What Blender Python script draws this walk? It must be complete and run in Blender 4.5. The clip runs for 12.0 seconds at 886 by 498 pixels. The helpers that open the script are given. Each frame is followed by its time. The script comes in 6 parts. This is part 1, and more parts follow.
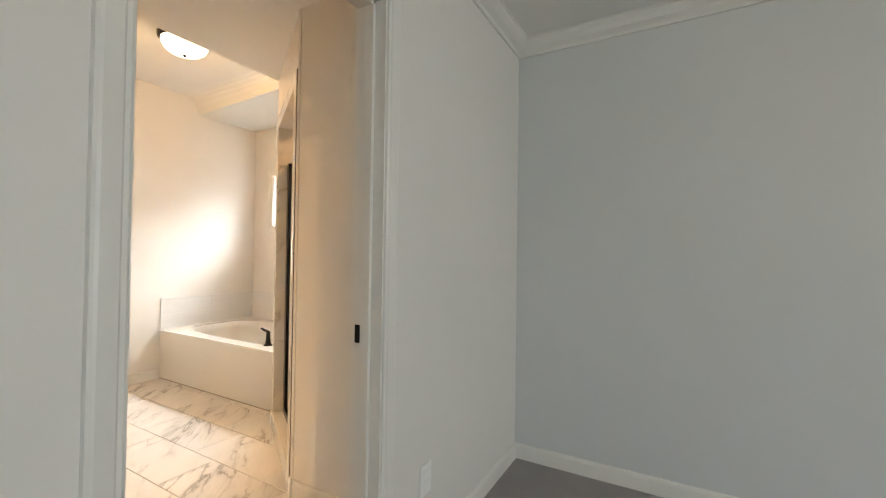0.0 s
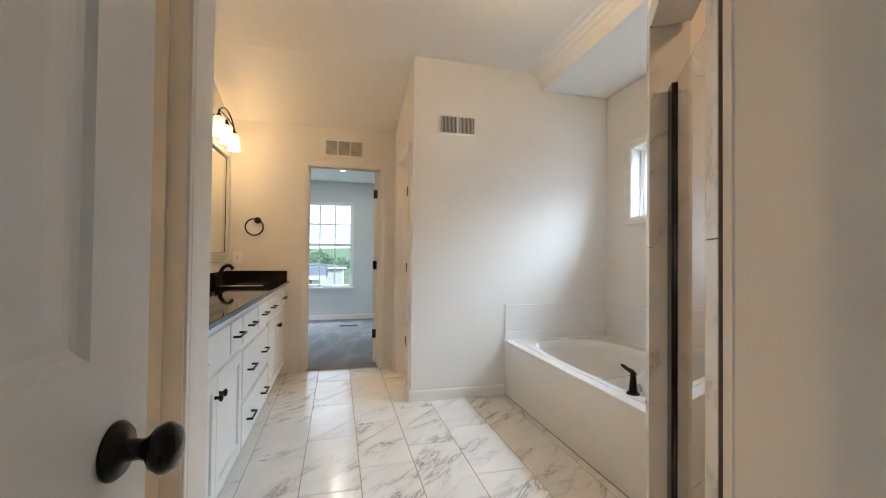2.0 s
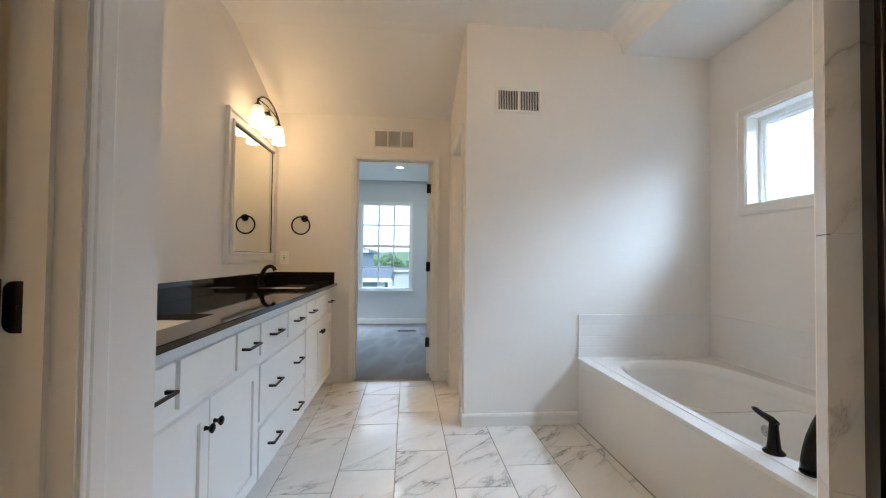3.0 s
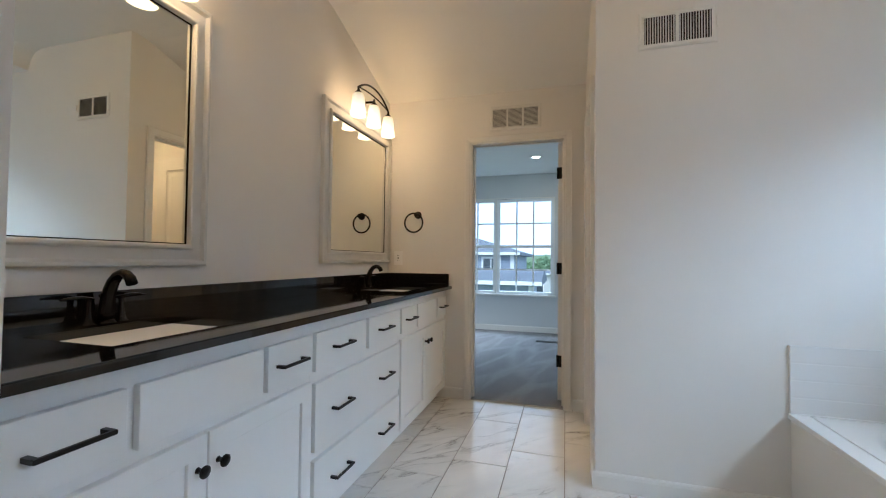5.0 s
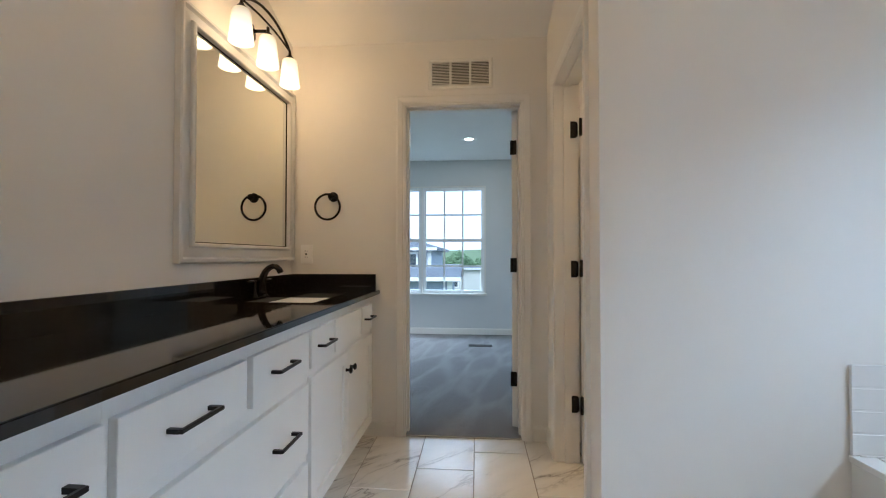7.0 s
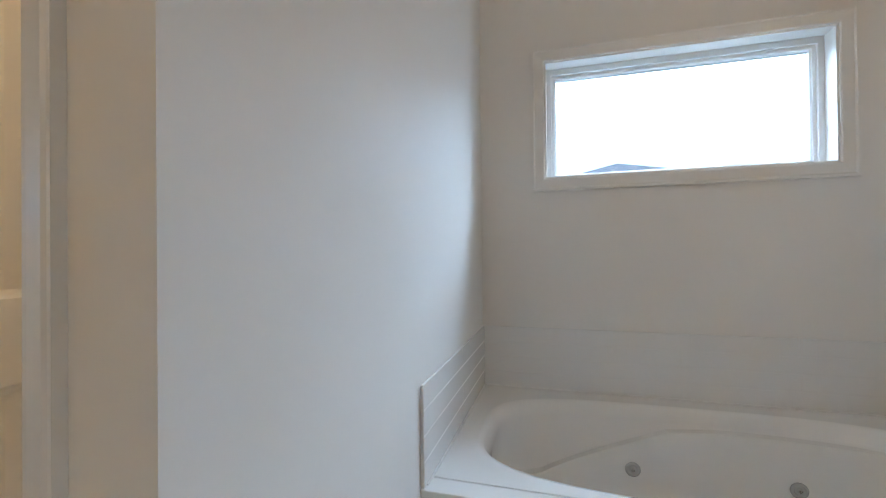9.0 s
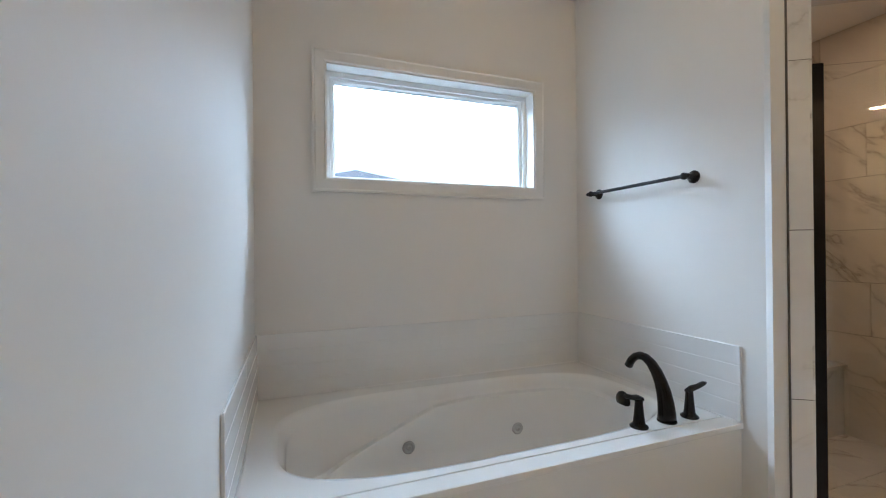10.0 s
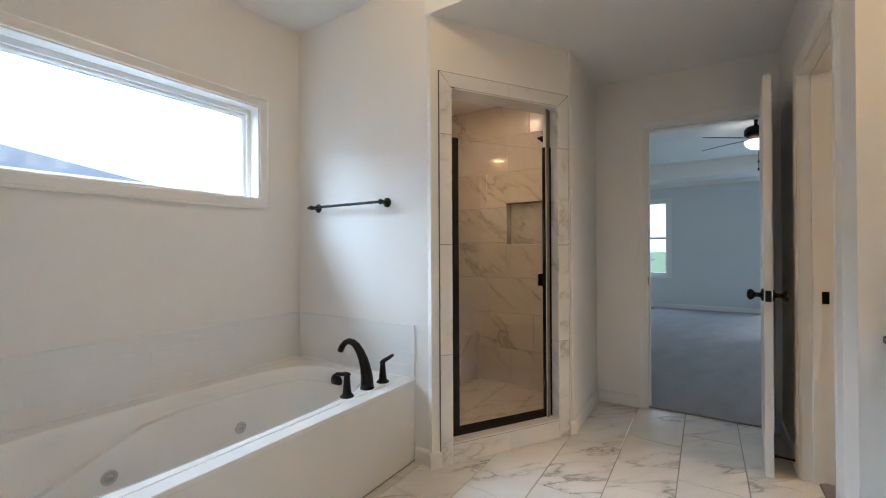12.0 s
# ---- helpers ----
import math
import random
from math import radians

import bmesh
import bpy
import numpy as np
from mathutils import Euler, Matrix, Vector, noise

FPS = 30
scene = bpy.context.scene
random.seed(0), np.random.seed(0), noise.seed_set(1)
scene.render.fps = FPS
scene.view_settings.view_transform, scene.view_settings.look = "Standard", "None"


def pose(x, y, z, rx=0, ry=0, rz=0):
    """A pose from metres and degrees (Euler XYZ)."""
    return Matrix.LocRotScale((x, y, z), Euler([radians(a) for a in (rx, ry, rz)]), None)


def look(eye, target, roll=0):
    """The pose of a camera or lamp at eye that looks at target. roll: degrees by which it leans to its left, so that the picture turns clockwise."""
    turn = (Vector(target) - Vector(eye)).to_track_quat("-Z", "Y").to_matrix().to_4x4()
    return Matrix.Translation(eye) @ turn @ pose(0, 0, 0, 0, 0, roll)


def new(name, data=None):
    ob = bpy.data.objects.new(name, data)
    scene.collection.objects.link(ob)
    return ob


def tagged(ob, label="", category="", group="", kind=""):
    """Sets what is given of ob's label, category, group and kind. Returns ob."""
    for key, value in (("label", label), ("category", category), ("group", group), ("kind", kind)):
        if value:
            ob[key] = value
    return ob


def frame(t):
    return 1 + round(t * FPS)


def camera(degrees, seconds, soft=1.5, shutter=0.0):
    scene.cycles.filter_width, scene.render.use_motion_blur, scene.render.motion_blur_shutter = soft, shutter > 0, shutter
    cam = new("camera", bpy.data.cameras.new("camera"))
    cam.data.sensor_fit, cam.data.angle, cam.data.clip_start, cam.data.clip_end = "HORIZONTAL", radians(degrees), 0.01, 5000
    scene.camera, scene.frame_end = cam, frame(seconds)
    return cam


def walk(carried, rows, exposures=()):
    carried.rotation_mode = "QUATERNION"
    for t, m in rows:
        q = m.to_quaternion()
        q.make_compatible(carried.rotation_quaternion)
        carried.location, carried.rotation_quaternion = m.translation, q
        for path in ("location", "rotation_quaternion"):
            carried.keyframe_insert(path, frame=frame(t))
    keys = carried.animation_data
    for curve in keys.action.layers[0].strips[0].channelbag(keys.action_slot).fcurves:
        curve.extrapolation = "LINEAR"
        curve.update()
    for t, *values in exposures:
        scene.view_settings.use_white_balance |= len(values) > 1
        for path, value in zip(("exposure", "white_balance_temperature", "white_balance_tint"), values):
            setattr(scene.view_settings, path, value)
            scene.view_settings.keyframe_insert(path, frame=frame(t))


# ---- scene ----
cam = camera(94.3, 12.0, soft=1.1)
PATH = [
    (0, (0.288, -0.062, 1.191), (2.025, 0.93, 1.22), 0.8),
    (0.5, (0.55, 0.165, 1.201), (1.947, 1.596, 1.222), 0.9),
    (1, (0.738, 0.462, 1.192), (1.772, 2.174, 1.216), 0.8),
    (1.5, (0.863, 0.741, 1.167), (1.596, 2.602, 1.192), 0.7),
    (2, (0.98, 0.962, 1.148), (1.476, 2.9, 1.181), 0.6),
    (2.5, (1.073, 1.192, 1.112), (1.399, 3.165, 1.152), 0.6),
    (3, (1.16, 1.413, 1.122), (1.333, 3.405, 1.168), 0.6),
    (3.2, (1.2, 1.478, 1.122), (1.31, 3.474, 1.165), 0.6),
    (4.8, (1.387, 1.957, 1.108), (0.858, 3.885, 1.157), 0.6),
    (5, (1.408, 2.008, 1.1), (0.836, 3.924, 1.153), 0.6),
    (5.5, (1.463, 2.121, 1.085), (0.777, 4.0, 1.138), 0.5),
    (6, (1.452, 2.239, 1.073), (0.739, 4.106, 1.119), 0.4),
    (6.5, (1.269, 2.429, 1.086), (0.685, 4.341, 1.129), 0.3),
    (7, (1.126, 2.708, 1.1), (0.963, 4.701, 1.134), 0.0),
    (7.5, (1.034, 3.073, 1.094), (1.505, 5.014, 1.144), -0.4),
    (7.7, (1.08, 3.202, 1.11), (1.77, 5.08, 1.146), -0.4),
    (9.3, (1.232, 3.84, 1.136), (3.226, 4.001, 1.142), -0.7),
    (9.5, (1.222, 3.878, 1.146), (3.22, 3.795, 1.145), -0.7),
    (10, (1.242, 4.001, 1.128), (3.12, 3.312, 1.134), -0.5),
    (10.5, (1.246, 4.057, 1.128), (2.912, 2.951, 1.13), -0.4),
    (11, (1.2, 4.138, 1.141), (2.63, 2.739, 1.144), -0.4),
    (11.5, (1.108, 4.192, 1.142), (2.331, 2.611, 1.158), -0.4),
    (12, (0.985, 4.199, 1.156), (2.061, 2.514, 1.164), -0.3),
]
EXPOSURE = [(0, 1.65, 7500, 14), (0.5, 1.53, 7450, 13), (1.0, 1.3, 7050, 12), (1.5, 1.18, 6300, 9), (2.0, 1.03, 5900, 8), (2.5, 0.98, 5640, 8), (3.2, 0.92, 5420, 8), (5.0, 0.63, 5280, 6.5), (7.5, 0.72, 5360, 7), (9.5, 0.55, 5300, 6.5), (12, 0.92, 5470, 7)]
walk(cam, [(t, look(eye, target, roll)) for t, eye, target, roll in PATH], EXPOSURE)

# ---------------------------------------------------------------- world, light
world = bpy.data.worlds.new("sky")
scene.world = world
world.use_nodes = True
wn = world.node_tree
sky = wn.nodes.new("ShaderNodeTexSky")
sky.sky_type, sky.sun_disc = "NISHITA", False
sky.sun_elevation, sky.sun_rotation = radians(38), radians(200)
sky.air_density, sky.dust_density, sky.ozone_density = 1.0, 7.0, 1.0
# a high thin overcast over the clear sky
wtc = wn.nodes.new("ShaderNodeTexCoord")
wno = wn.nodes.new("ShaderNodeTexNoise")
wno.inputs["Scale"].default_value, wno.inputs["Detail"].default_value = 2.2, 6
wn.links.new(wtc.outputs["Generated"], wno.inputs["Vector"])
wrp = wn.nodes.new("ShaderNodeValToRGB")
wrp.color_ramp.elements[0].position, wrp.color_ramp.elements[0].color = 0.3, (0.60, 0.78, 1.0, 1)
wrp.color_ramp.elements[1].position, wrp.color_ramp.elements[1].color = 0.7, (0.80, 0.92, 1.0, 1)
wn.links.new(wno.outputs["Fac"], wrp.inputs[0])
wsc = wn.nodes.new("ShaderNodeVectorMath")
wsc.operation = "SCALE"
wsc.inputs["Scale"].default_value = 10.0
wn.links.new(wrp.outputs[0], wsc.inputs[0])
wmx = wn.nodes.new("ShaderNodeMix")
wmx.data_type = "RGBA"
wmx.inputs[0].default_value = 0.9
wn.links.new(sky.outputs[0], wmx.inputs[6])
wn.links.new(wsc.outputs[0], wmx.inputs[7])
wn.links.new(wmx.outputs[2], wn.nodes["Background"].inputs[0])
wn.nodes["Background"].inputs[1].default_value = 0.15

sun_data = bpy.data.lights.new("sun", "SUN")
sun_data.energy, sun_data.angle, sun_data.color = 1.0, radians(12), (1.0, 0.97, 0.92)
sun = new("sun", sun_data)
sun.rotation_euler = (radians(52), 0, radians(-20))


def area_lamp(name, place, turn, sx, sy, watts, colour):
    data = bpy.data.lights.new(name, "AREA")
    data.shape, data.size, data.size_y, data.energy, data.color = "RECTANGLE", sx, sy, watts, colour
    ob = new(name, data)
    ob.matrix_world = pose(*place, *turn)
    return ob


# An area lamp added outside a window, aimed in, standing in for the sky.
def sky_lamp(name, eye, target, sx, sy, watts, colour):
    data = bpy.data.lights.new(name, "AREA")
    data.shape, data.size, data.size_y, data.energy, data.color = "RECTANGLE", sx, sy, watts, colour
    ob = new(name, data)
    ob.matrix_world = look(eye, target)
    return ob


def can_lamp(name, place, watts, colour):
    data = bpy.data.lights.new(name, "AREA")
    data.shape, data.size, data.energy, data.color = "DISK", 0.11, watts, colour
    ob = new(name, data)
    ob.location = place
    return ob


def point_lamp(name, place, radius, watts, colour):
    data = bpy.data.lights.new(name, "POINT")
    data.shadow_soft_size, data.energy, data.color = radius, watts, colour
    ob = new(name, data)
    ob.location = place
    return ob


DAY = (0.66, 0.85, 1.0)
WARM = (1.0, 0.62, 0.28)
# Added lamps above the openings, out of view, in place of sky light.
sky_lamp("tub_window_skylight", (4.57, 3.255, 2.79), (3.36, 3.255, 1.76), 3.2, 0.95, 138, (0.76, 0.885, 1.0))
sky_lamp("far_window_skylight", (0.36, 9.45, 3.0), (0.36, 8.45, 1.4), 2.6, 1.3, 120, DAY)
sky_lamp("bedroom_window_skylight", (1.97, -5.95, 3.1), (1.97, -4.97, 1.5), 1.6, 1.2, 38, (0.55, 0.78, 1.0))
# Lamps in two unseen window openings, added to brighten the bedroom walls.
area_lamp("bedroom_side_window_daylight", (-2.62, -1.9, 1.42), (0, -90, 0), 1.5, 1.7, 2.6, (0.55, 0.78, 1.0))
area_lamp("bedroom_double_window_daylight", (-0.95, -4.99, 1.38), (90, 0, 0), 1.5, 1.35, 14, (0.55, 0.78, 1.0))
point_lamp("dome_bulb", (1.905, 3.02, 2.655), 0.06, 4.2, WARM)
can_lamp("shower_can_bulb", (2.35, 1.60, 2.373), 2.0, (1.0, 0.60, 0.30))
can_lamp("closet_bulb", (-1.32, 1.94, 2.403), 12, WARM)
# Unseen lamp added to brighten the toilet room and its door leaf.
can_lamp("toilet_room_fill_lamp", (2.45, 4.73, 2.403), 6, WARM)
for yy in (2.70, 2.92, 3.14, 4.455, 4.69, 4.935):
    point_lamp("vanity_bulb", (0.075, yy, 2.13), 0.03, 1.1, (1.0, 0.58, 0.24))
point_lamp("fan_bulb", (0.48, -1.8, 2.33), 0.06, 6, (1.0, 0.8, 0.55))
can_lamp("far_room_can_bulb", (1.04, 7.41, 2.433), 3.5, (1.0, 0.86, 0.68))

# ---------------------------------------------------------------- materials
MATS = {}


def nodes_of(mat):
    mat.use_nodes = True
    nt = mat.node_tree
    return nt, nt.nodes["Principled BSDF"]


def coords(nt, scale, shift=False, kind="Object", turn=(0, 0, 0)):
    tc = nt.nodes.new("ShaderNodeTexCoord")
    mp = nt.nodes.new("ShaderNodeMapping")
    mp.inputs["Scale"].default_value = scale
    first = tc.outputs[kind]
    if any(turn):
        spin = nt.nodes.new("ShaderNodeMapping")
        spin.inputs["Rotation"].default_value = [radians(a) for a in turn]
        nt.links.new(first, spin.inputs[0])
        first = spin.outputs[0]
    nt.links.new(first, mp.inputs[0])
    if shift:
        info = nt.nodes.new("ShaderNodeObjectInfo")
        mul = nt.nodes.new("ShaderNodeVectorMath")
        mul.operation = "SCALE"
        comb = nt.nodes.new("ShaderNodeCombineXYZ")
        for i, k in enumerate((37.0, 91.0, 53.0)):
            m = nt.nodes.new("ShaderNodeMath")
            m.operation = "MULTIPLY"
            m.inputs[1].default_value = k
            nt.links.new(info.outputs["Random"], m.inputs[0])
            nt.links.new(m.outputs[0], comb.inputs[i])
        add = nt.nodes.new("ShaderNodeVectorMath")
        add.operation = "ADD"
        nt.links.new(mp.outputs[0], add.inputs[0])
        nt.links.new(comb.outputs[0], add.inputs[1])
        return add.outputs[0]
    return mp.outputs[0]


def noise_of(nt, vec, scale, detail=4.0, rough=0.55, distort=0.0):
    n = nt.nodes.new("ShaderNodeTexNoise")
    n.inputs["Scale"].default_value = scale
    n.inputs["Detail"].default_value = detail
    n.inputs["Roughness"].default_value = rough
    n.inputs["Distortion"].default_value = distort
    nt.links.new(vec, n.inputs["Vector"])
    return n.outputs["Fac"]


def ramp_of(nt, fac, stops):
    r = nt.nodes.new("ShaderNodeValToRGB")
    e = r.color_ramp.elements
    e[0].position, e[0].color = stops[0][0], (*stops[0][1], 1)
    e[1].position, e[1].color = stops[-1][0], (*stops[-1][1], 1)
    for p, c in stops[1:-1]:
        k = e.new(p)
        k.color = (*c, 1)
    nt.links.new(fac, r.inputs[0])
    return r.outputs[0]


def bump_of(nt, fac, strength, dist, chain=None):
    b = nt.nodes.new("ShaderNodeBump")
    b.inputs["Strength"].default_value = strength
    b.inputs["Distance"].default_value = dist
    nt.links.new(fac, b.inputs["Height"])
    if chain is not None:
        nt.links.new(chain, b.inputs["Normal"])
    return b.outputs[0]


def tint(c, k):
    return tuple(max(0.0, min(1.0, v * k)) for v in c)


def plain(name, colour, rough, metal=0.0, vary=0.05, scale=3.0, grain=60.0, bump=0.05, dist=0.001, ior=1.45, spec=0.5):
    """Paint, metal and the like: colour varied at two scales, grain in the relief."""
    mat = bpy.data.materials.new(name)
    nt, p = nodes_of(mat)
    vec = coords(nt, (1, 1, 1))
    big = noise_of(nt, vec, scale, 5)
    fine = noise_of(nt, vec, grain, 3)
    col = ramp_of(nt, big, [(0.3, tint(colour, 1 - vary)), (0.7, tint(colour, 1 + vary * 0.5))])
    nt.links.new(col, p.inputs["Base Color"])
    rr = nt.nodes.new("ShaderNodeMapRange")
    rr.inputs["To Min"].default_value = max(0.02, rough * 0.85)
    rr.inputs["To Max"].default_value = min(1.0, rough * 1.15)
    nt.links.new(fine, rr.inputs["Value"])
    nt.links.new(rr.outputs[0], p.inputs["Roughness"])
    p.inputs["Metallic"].default_value = metal
    p.inputs["IOR"].default_value = ior
    p.inputs["Specular IOR Level"].default_value = spec
    if bump:
        nt.links.new(bump_of(nt, fine, bump, dist), p.inputs["Normal"])
    MATS[name] = mat
    return mat


paint = plain("wall_paint", (0.80, 0.775, 0.73), 0.62, vary=0.025, scale=1.3, grain=240, bump=0.10, dist=0.0006, spec=0.35)
bedpaint = plain("bedroom_paint", (0.66, 0.67, 0.665), 0.65, vary=0.03, scale=1.1, grain=220, bump=0.10, dist=0.0006, spec=0.3)
ceil_paint = plain("ceiling_paint", (0.84, 0.825, 0.79), 0.8, vary=0.025, scale=1.5, grain=150, bump=0.22, dist=0.001, spec=0.2)
trim_paint = plain("trim_paint", (0.80, 0.78, 0.735), 0.32, vary=0.02, scale=4, grain=90, bump=0.04)
door_paint = plain("door_paint", (0.78, 0.765, 0.73), 0.36, vary=0.025, scale=3, grain=120, bump=0.06)
cab_paint = plain("cabinet_paint", (0.83, 0.84, 0.83), 0.38, vary=0.02, scale=3, grain=130, bump=0.05)
dark_gap = plain("cabinet_shadow_gap", (0.12, 0.12, 0.12), 0.8, vary=0.1)
mirror_frame_paint = plain("mirror_frame_paint", (0.66, 0.65, 0.625), 0.33, vary=0.03, scale=6, grain=120)
bronze = plain("oil_rubbed_bronze", (0.020, 0.017, 0.015), 0.23, metal=0.75, vary=0.25, scale=14, grain=160, bump=0.03)
black = plain("black_metal", (0.016, 0.015, 0.015), 0.38, metal=0.5, vary=0.2, scale=18, grain=200, bump=0.03)
tub_white = plain("tub_acrylic", (0.83, 0.82, 0.79), 0.12, vary=0.012, scale=2, grain=40, bump=0.0, spec=0.5)
apron_mat = plain("tub_apron_panel", (0.80, 0.785, 0.745), 0.34, vary=0.015, scale=2, grain=120, bump=0.04)
porcelain = plain("sink_porcelain", (0.86, 0.86, 0.84), 0.08, vary=0.01, bump=0.0)
plate_white = plain("switch_plastic", (0.79, 0.765, 0.72), 0.42, vary=0.015, scale=8)
plastic = plain("white_plastic", (0.90, 0.89, 0.86), 0.30, vary=0.015, scale=8)
vent_metal = plain("vent_enamel", (0.80, 0.785, 0.74), 0.36, vary=0.02, scale=8)
duct_pale = plain("filter_grey", (0.15, 0.145, 0.135), 0.9, vary=0.1)
duct = plain("duct_dark", (0.03, 0.03, 0.03), 0.9, vary=0.2)
splash_mat = plain("splash_tile_glaze", (0.80, 0.79, 0.765), 0.18, vary=0.02, scale=5, grain=30, bump=0.06)
grout = plain("grout", (0.37, 0.325, 0.27), 0.9, vary=0.12, scale=9, grain=300, bump=0.3)
dark_grout = plain("dark_grout", (0.13, 0.115, 0.10), 0.8, vary=0.12, scale=9, grain=300, bump=0.2)
grout_pale = plain("pale_grout", (0.20, 0.175, 0.15), 0.9, vary=0.06, scale=9, grain=300, bump=0.2)
splash_grout = plain("white_grout", (0.77, 0.76, 0.735), 0.8, vary=0.03, scale=9, grain=300, bump=0.1)
chrome = plain("satin_chrome", (0.62, 0.62, 0.60), 0.22, metal=1.0, vary=0.05)
jet_grey = plain("jet_plastic", (0.52, 0.52, 0.51), 0.25, vary=0.05)
vinyl = plain("window_vinyl", (0.84, 0.85, 0.85), 0.35, vary=0.01)


def marble(name, base, vein, rough=0.22, along=(1.0, 1.0, 1.0), amount=1.0, turn=(0, 0, 0)):
    """White stone with long feathered veins that run one way; each piece is cut from another place."""
    mat = bpy.data.materials.new(name)
    nt, p = nodes_of(mat)
    vec = coords(nt, along, shift=True, turn=turn)
    warp = noise_of(nt, vec, 1.5, 7, 0.58, 0.35)
    line = nt.nodes.new("ShaderNodeMath")
    line.operation = "SUBTRACT"
    line.inputs[1].default_value = 0.5
    nt.links.new(warp, line.inputs[0])
    ab = nt.nodes.new("ShaderNodeMath")
    ab.operation = "ABSOLUTE"
    nt.links.new(line.outputs[0], ab.inputs[0])
    veins = ramp_of(nt, ab.outputs[0], [(0.0, (0.95, 0.95, 0.95)), (0.007, (0.55, 0.55, 0.55)), (0.022, (0.20, 0.20, 0.20)), (0.07, (0, 0, 0))])
    where = ramp_of(nt, noise_of(nt, vec, 1.1, 3), [(0.44, (0, 0, 0)), (0.62, (1, 1, 1))])
    mul = nt.nodes.new("ShaderNodeMath")
    mul.operation = "MULTIPLY"
    nt.links.new(veins, mul.inputs[0])
    nt.links.new(where, mul.inputs[1])
    am = nt.nodes.new("ShaderNodeMath")
    am.operation = "MULTIPLY"
    am.inputs[1].default_value = amount
    nt.links.new(mul.outputs[0], am.inputs[0])
    cloud = ramp_of(nt, noise_of(nt, vec, 2.4, 6), [(0.3, tint(base, 0.93)), (0.7, tint(base, 1.03))])
    mix = nt.nodes.new("ShaderNodeMix")
    mix.data_type = "RGBA"
    nt.links.new(am.outputs[0], mix.inputs[0])
    nt.links.new(cloud, mix.inputs[6])
    mix.inputs[7].default_value = (*vein, 1)
    nt.links.new(mix.outputs[2], p.inputs["Base Color"])
    p.inputs["Roughness"].default_value = rough
    fine = noise_of(nt, vec, 30, 3)
    nt.links.new(bump_of(nt, fine, 0.02, 0.001), p.inputs["Normal"])
    MATS[name] = mat
    return mat


floor_marble = marble("floor_marble_tile", (0.80, 0.775, 0.73), (0.17, 0.15, 0.13), 0.18, (3.6, 1.0, 1.0), 0.85, (0, 0, 48))
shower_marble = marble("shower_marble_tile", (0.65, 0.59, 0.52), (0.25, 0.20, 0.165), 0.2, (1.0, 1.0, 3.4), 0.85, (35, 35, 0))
trim_marble = marble("shower_trim_tile", (0.78, 0.765, 0.73), (0.34, 0.30, 0.26), 0.24, (1.2, 1.2, 3.2), 0.8, (40, 40, 0))


def quartz_mat():
    mat = bpy.data.materials.new("dark_quartz")
    nt, p = nodes_of(mat)
    vec = coords(nt, (1, 1, 1))
    v = nt.nodes.new("ShaderNodeTexVoronoi")
    v.inputs["Scale"].default_value = 260
    nt.links.new(vec, v.inputs["Vector"])
    col = ramp_of(nt, v.outputs["Distance"], [(0.0, (0.018, 0.014, 0.012)), (0.25, (0.0085, 0.0065, 0.0055)), (1.0, (0.006, 0.0046, 0.004))])
    nt.links.new(col, p.inputs["Base Color"])
    rr = nt.nodes.new("ShaderNodeMapRange")
    rr.inputs["To Min"].default_value, rr.inputs["To Max"].default_value = 0.03, 0.065
    p.inputs["Specular IOR Level"].default_value = 0.62
    nt.links.new(noise_of(nt, vec, 6, 4), rr.inputs["Value"])
    nt.links.new(rr.outputs[0], p.inputs["Roughness"])
    return mat


quartz = quartz_mat()


def carpet_mat(name, lane, gain):
    mat = bpy.data.materials.new(name)
    nt, p = nodes_of(mat)
    vec = coords(nt, (1, 1, 1))
    streak = coords(nt, (2.4, 0.7, 1), turn=(0, 0, 14))
    vo = nt.nodes.new("ShaderNodeTexVoronoi")
    vo.inputs["Scale"].default_value = 1.7
    vo.feature = "DISTANCE_TO_EDGE"
    nt.links.new(streak, vo.inputs["Vector"])
    lanes = nt.nodes.new("ShaderNodeMapRange")
    lanes.interpolation_type = "SMOOTHSTEP"
    lanes.inputs["From Min"].default_value = 0.22
    lanes.inputs["From Max"].default_value = 0.01
    nt.links.new(vo.outputs["Distance"], lanes.inputs["Value"])
    soft = noise_of(nt, streak, 2.4, 3)
    am = nt.nodes.new("ShaderNodeMath")
    am.operation = "MULTIPLY_ADD"
    am.inputs[1].default_value = lane
    nt.links.new(lanes.outputs[0], am.inputs[0])
    hm = nt.nodes.new("ShaderNodeMath")
    hm.operation = "MULTIPLY"
    hm.inputs[1].default_value = 0.5
    nt.links.new(soft, hm.inputs[0])
    nt.links.new(hm.outputs[0], am.inputs[2])
    a = am.outputs[0]
    b = noise_of(nt, vec, 420, 2)
    mixf = nt.nodes.new("ShaderNodeMath")
    mixf.operation = "MULTIPLY_ADD"
    mixf.inputs[1].default_value = 0.45
    nt.links.new(b, mixf.inputs[0])
    nt.links.new(a, mixf.inputs[2])
    col = ramp_of(nt, mixf.outputs[0], [(u, (0.98 * v * gain, 0.915 * v * gain, 0.91 * v * gain)) for u, v in ((0.38, 0.165), (0.62, 0.22), (0.95, 0.34))])
    nt.links.new(col, p.inputs["Base Color"])
    p.inputs["Roughness"].default_value = 0.95
    p.inputs["Sheen Weight"].default_value = 0.25
    nt.links.new(bump_of(nt, b, 0.8, 0.006), p.inputs["Normal"])
    return mat


carpet = carpet_mat("grey_carpet", 0.26, 1.0)
bed_carpet = carpet_mat("bedroom_carpet", 0.03, 1.65)


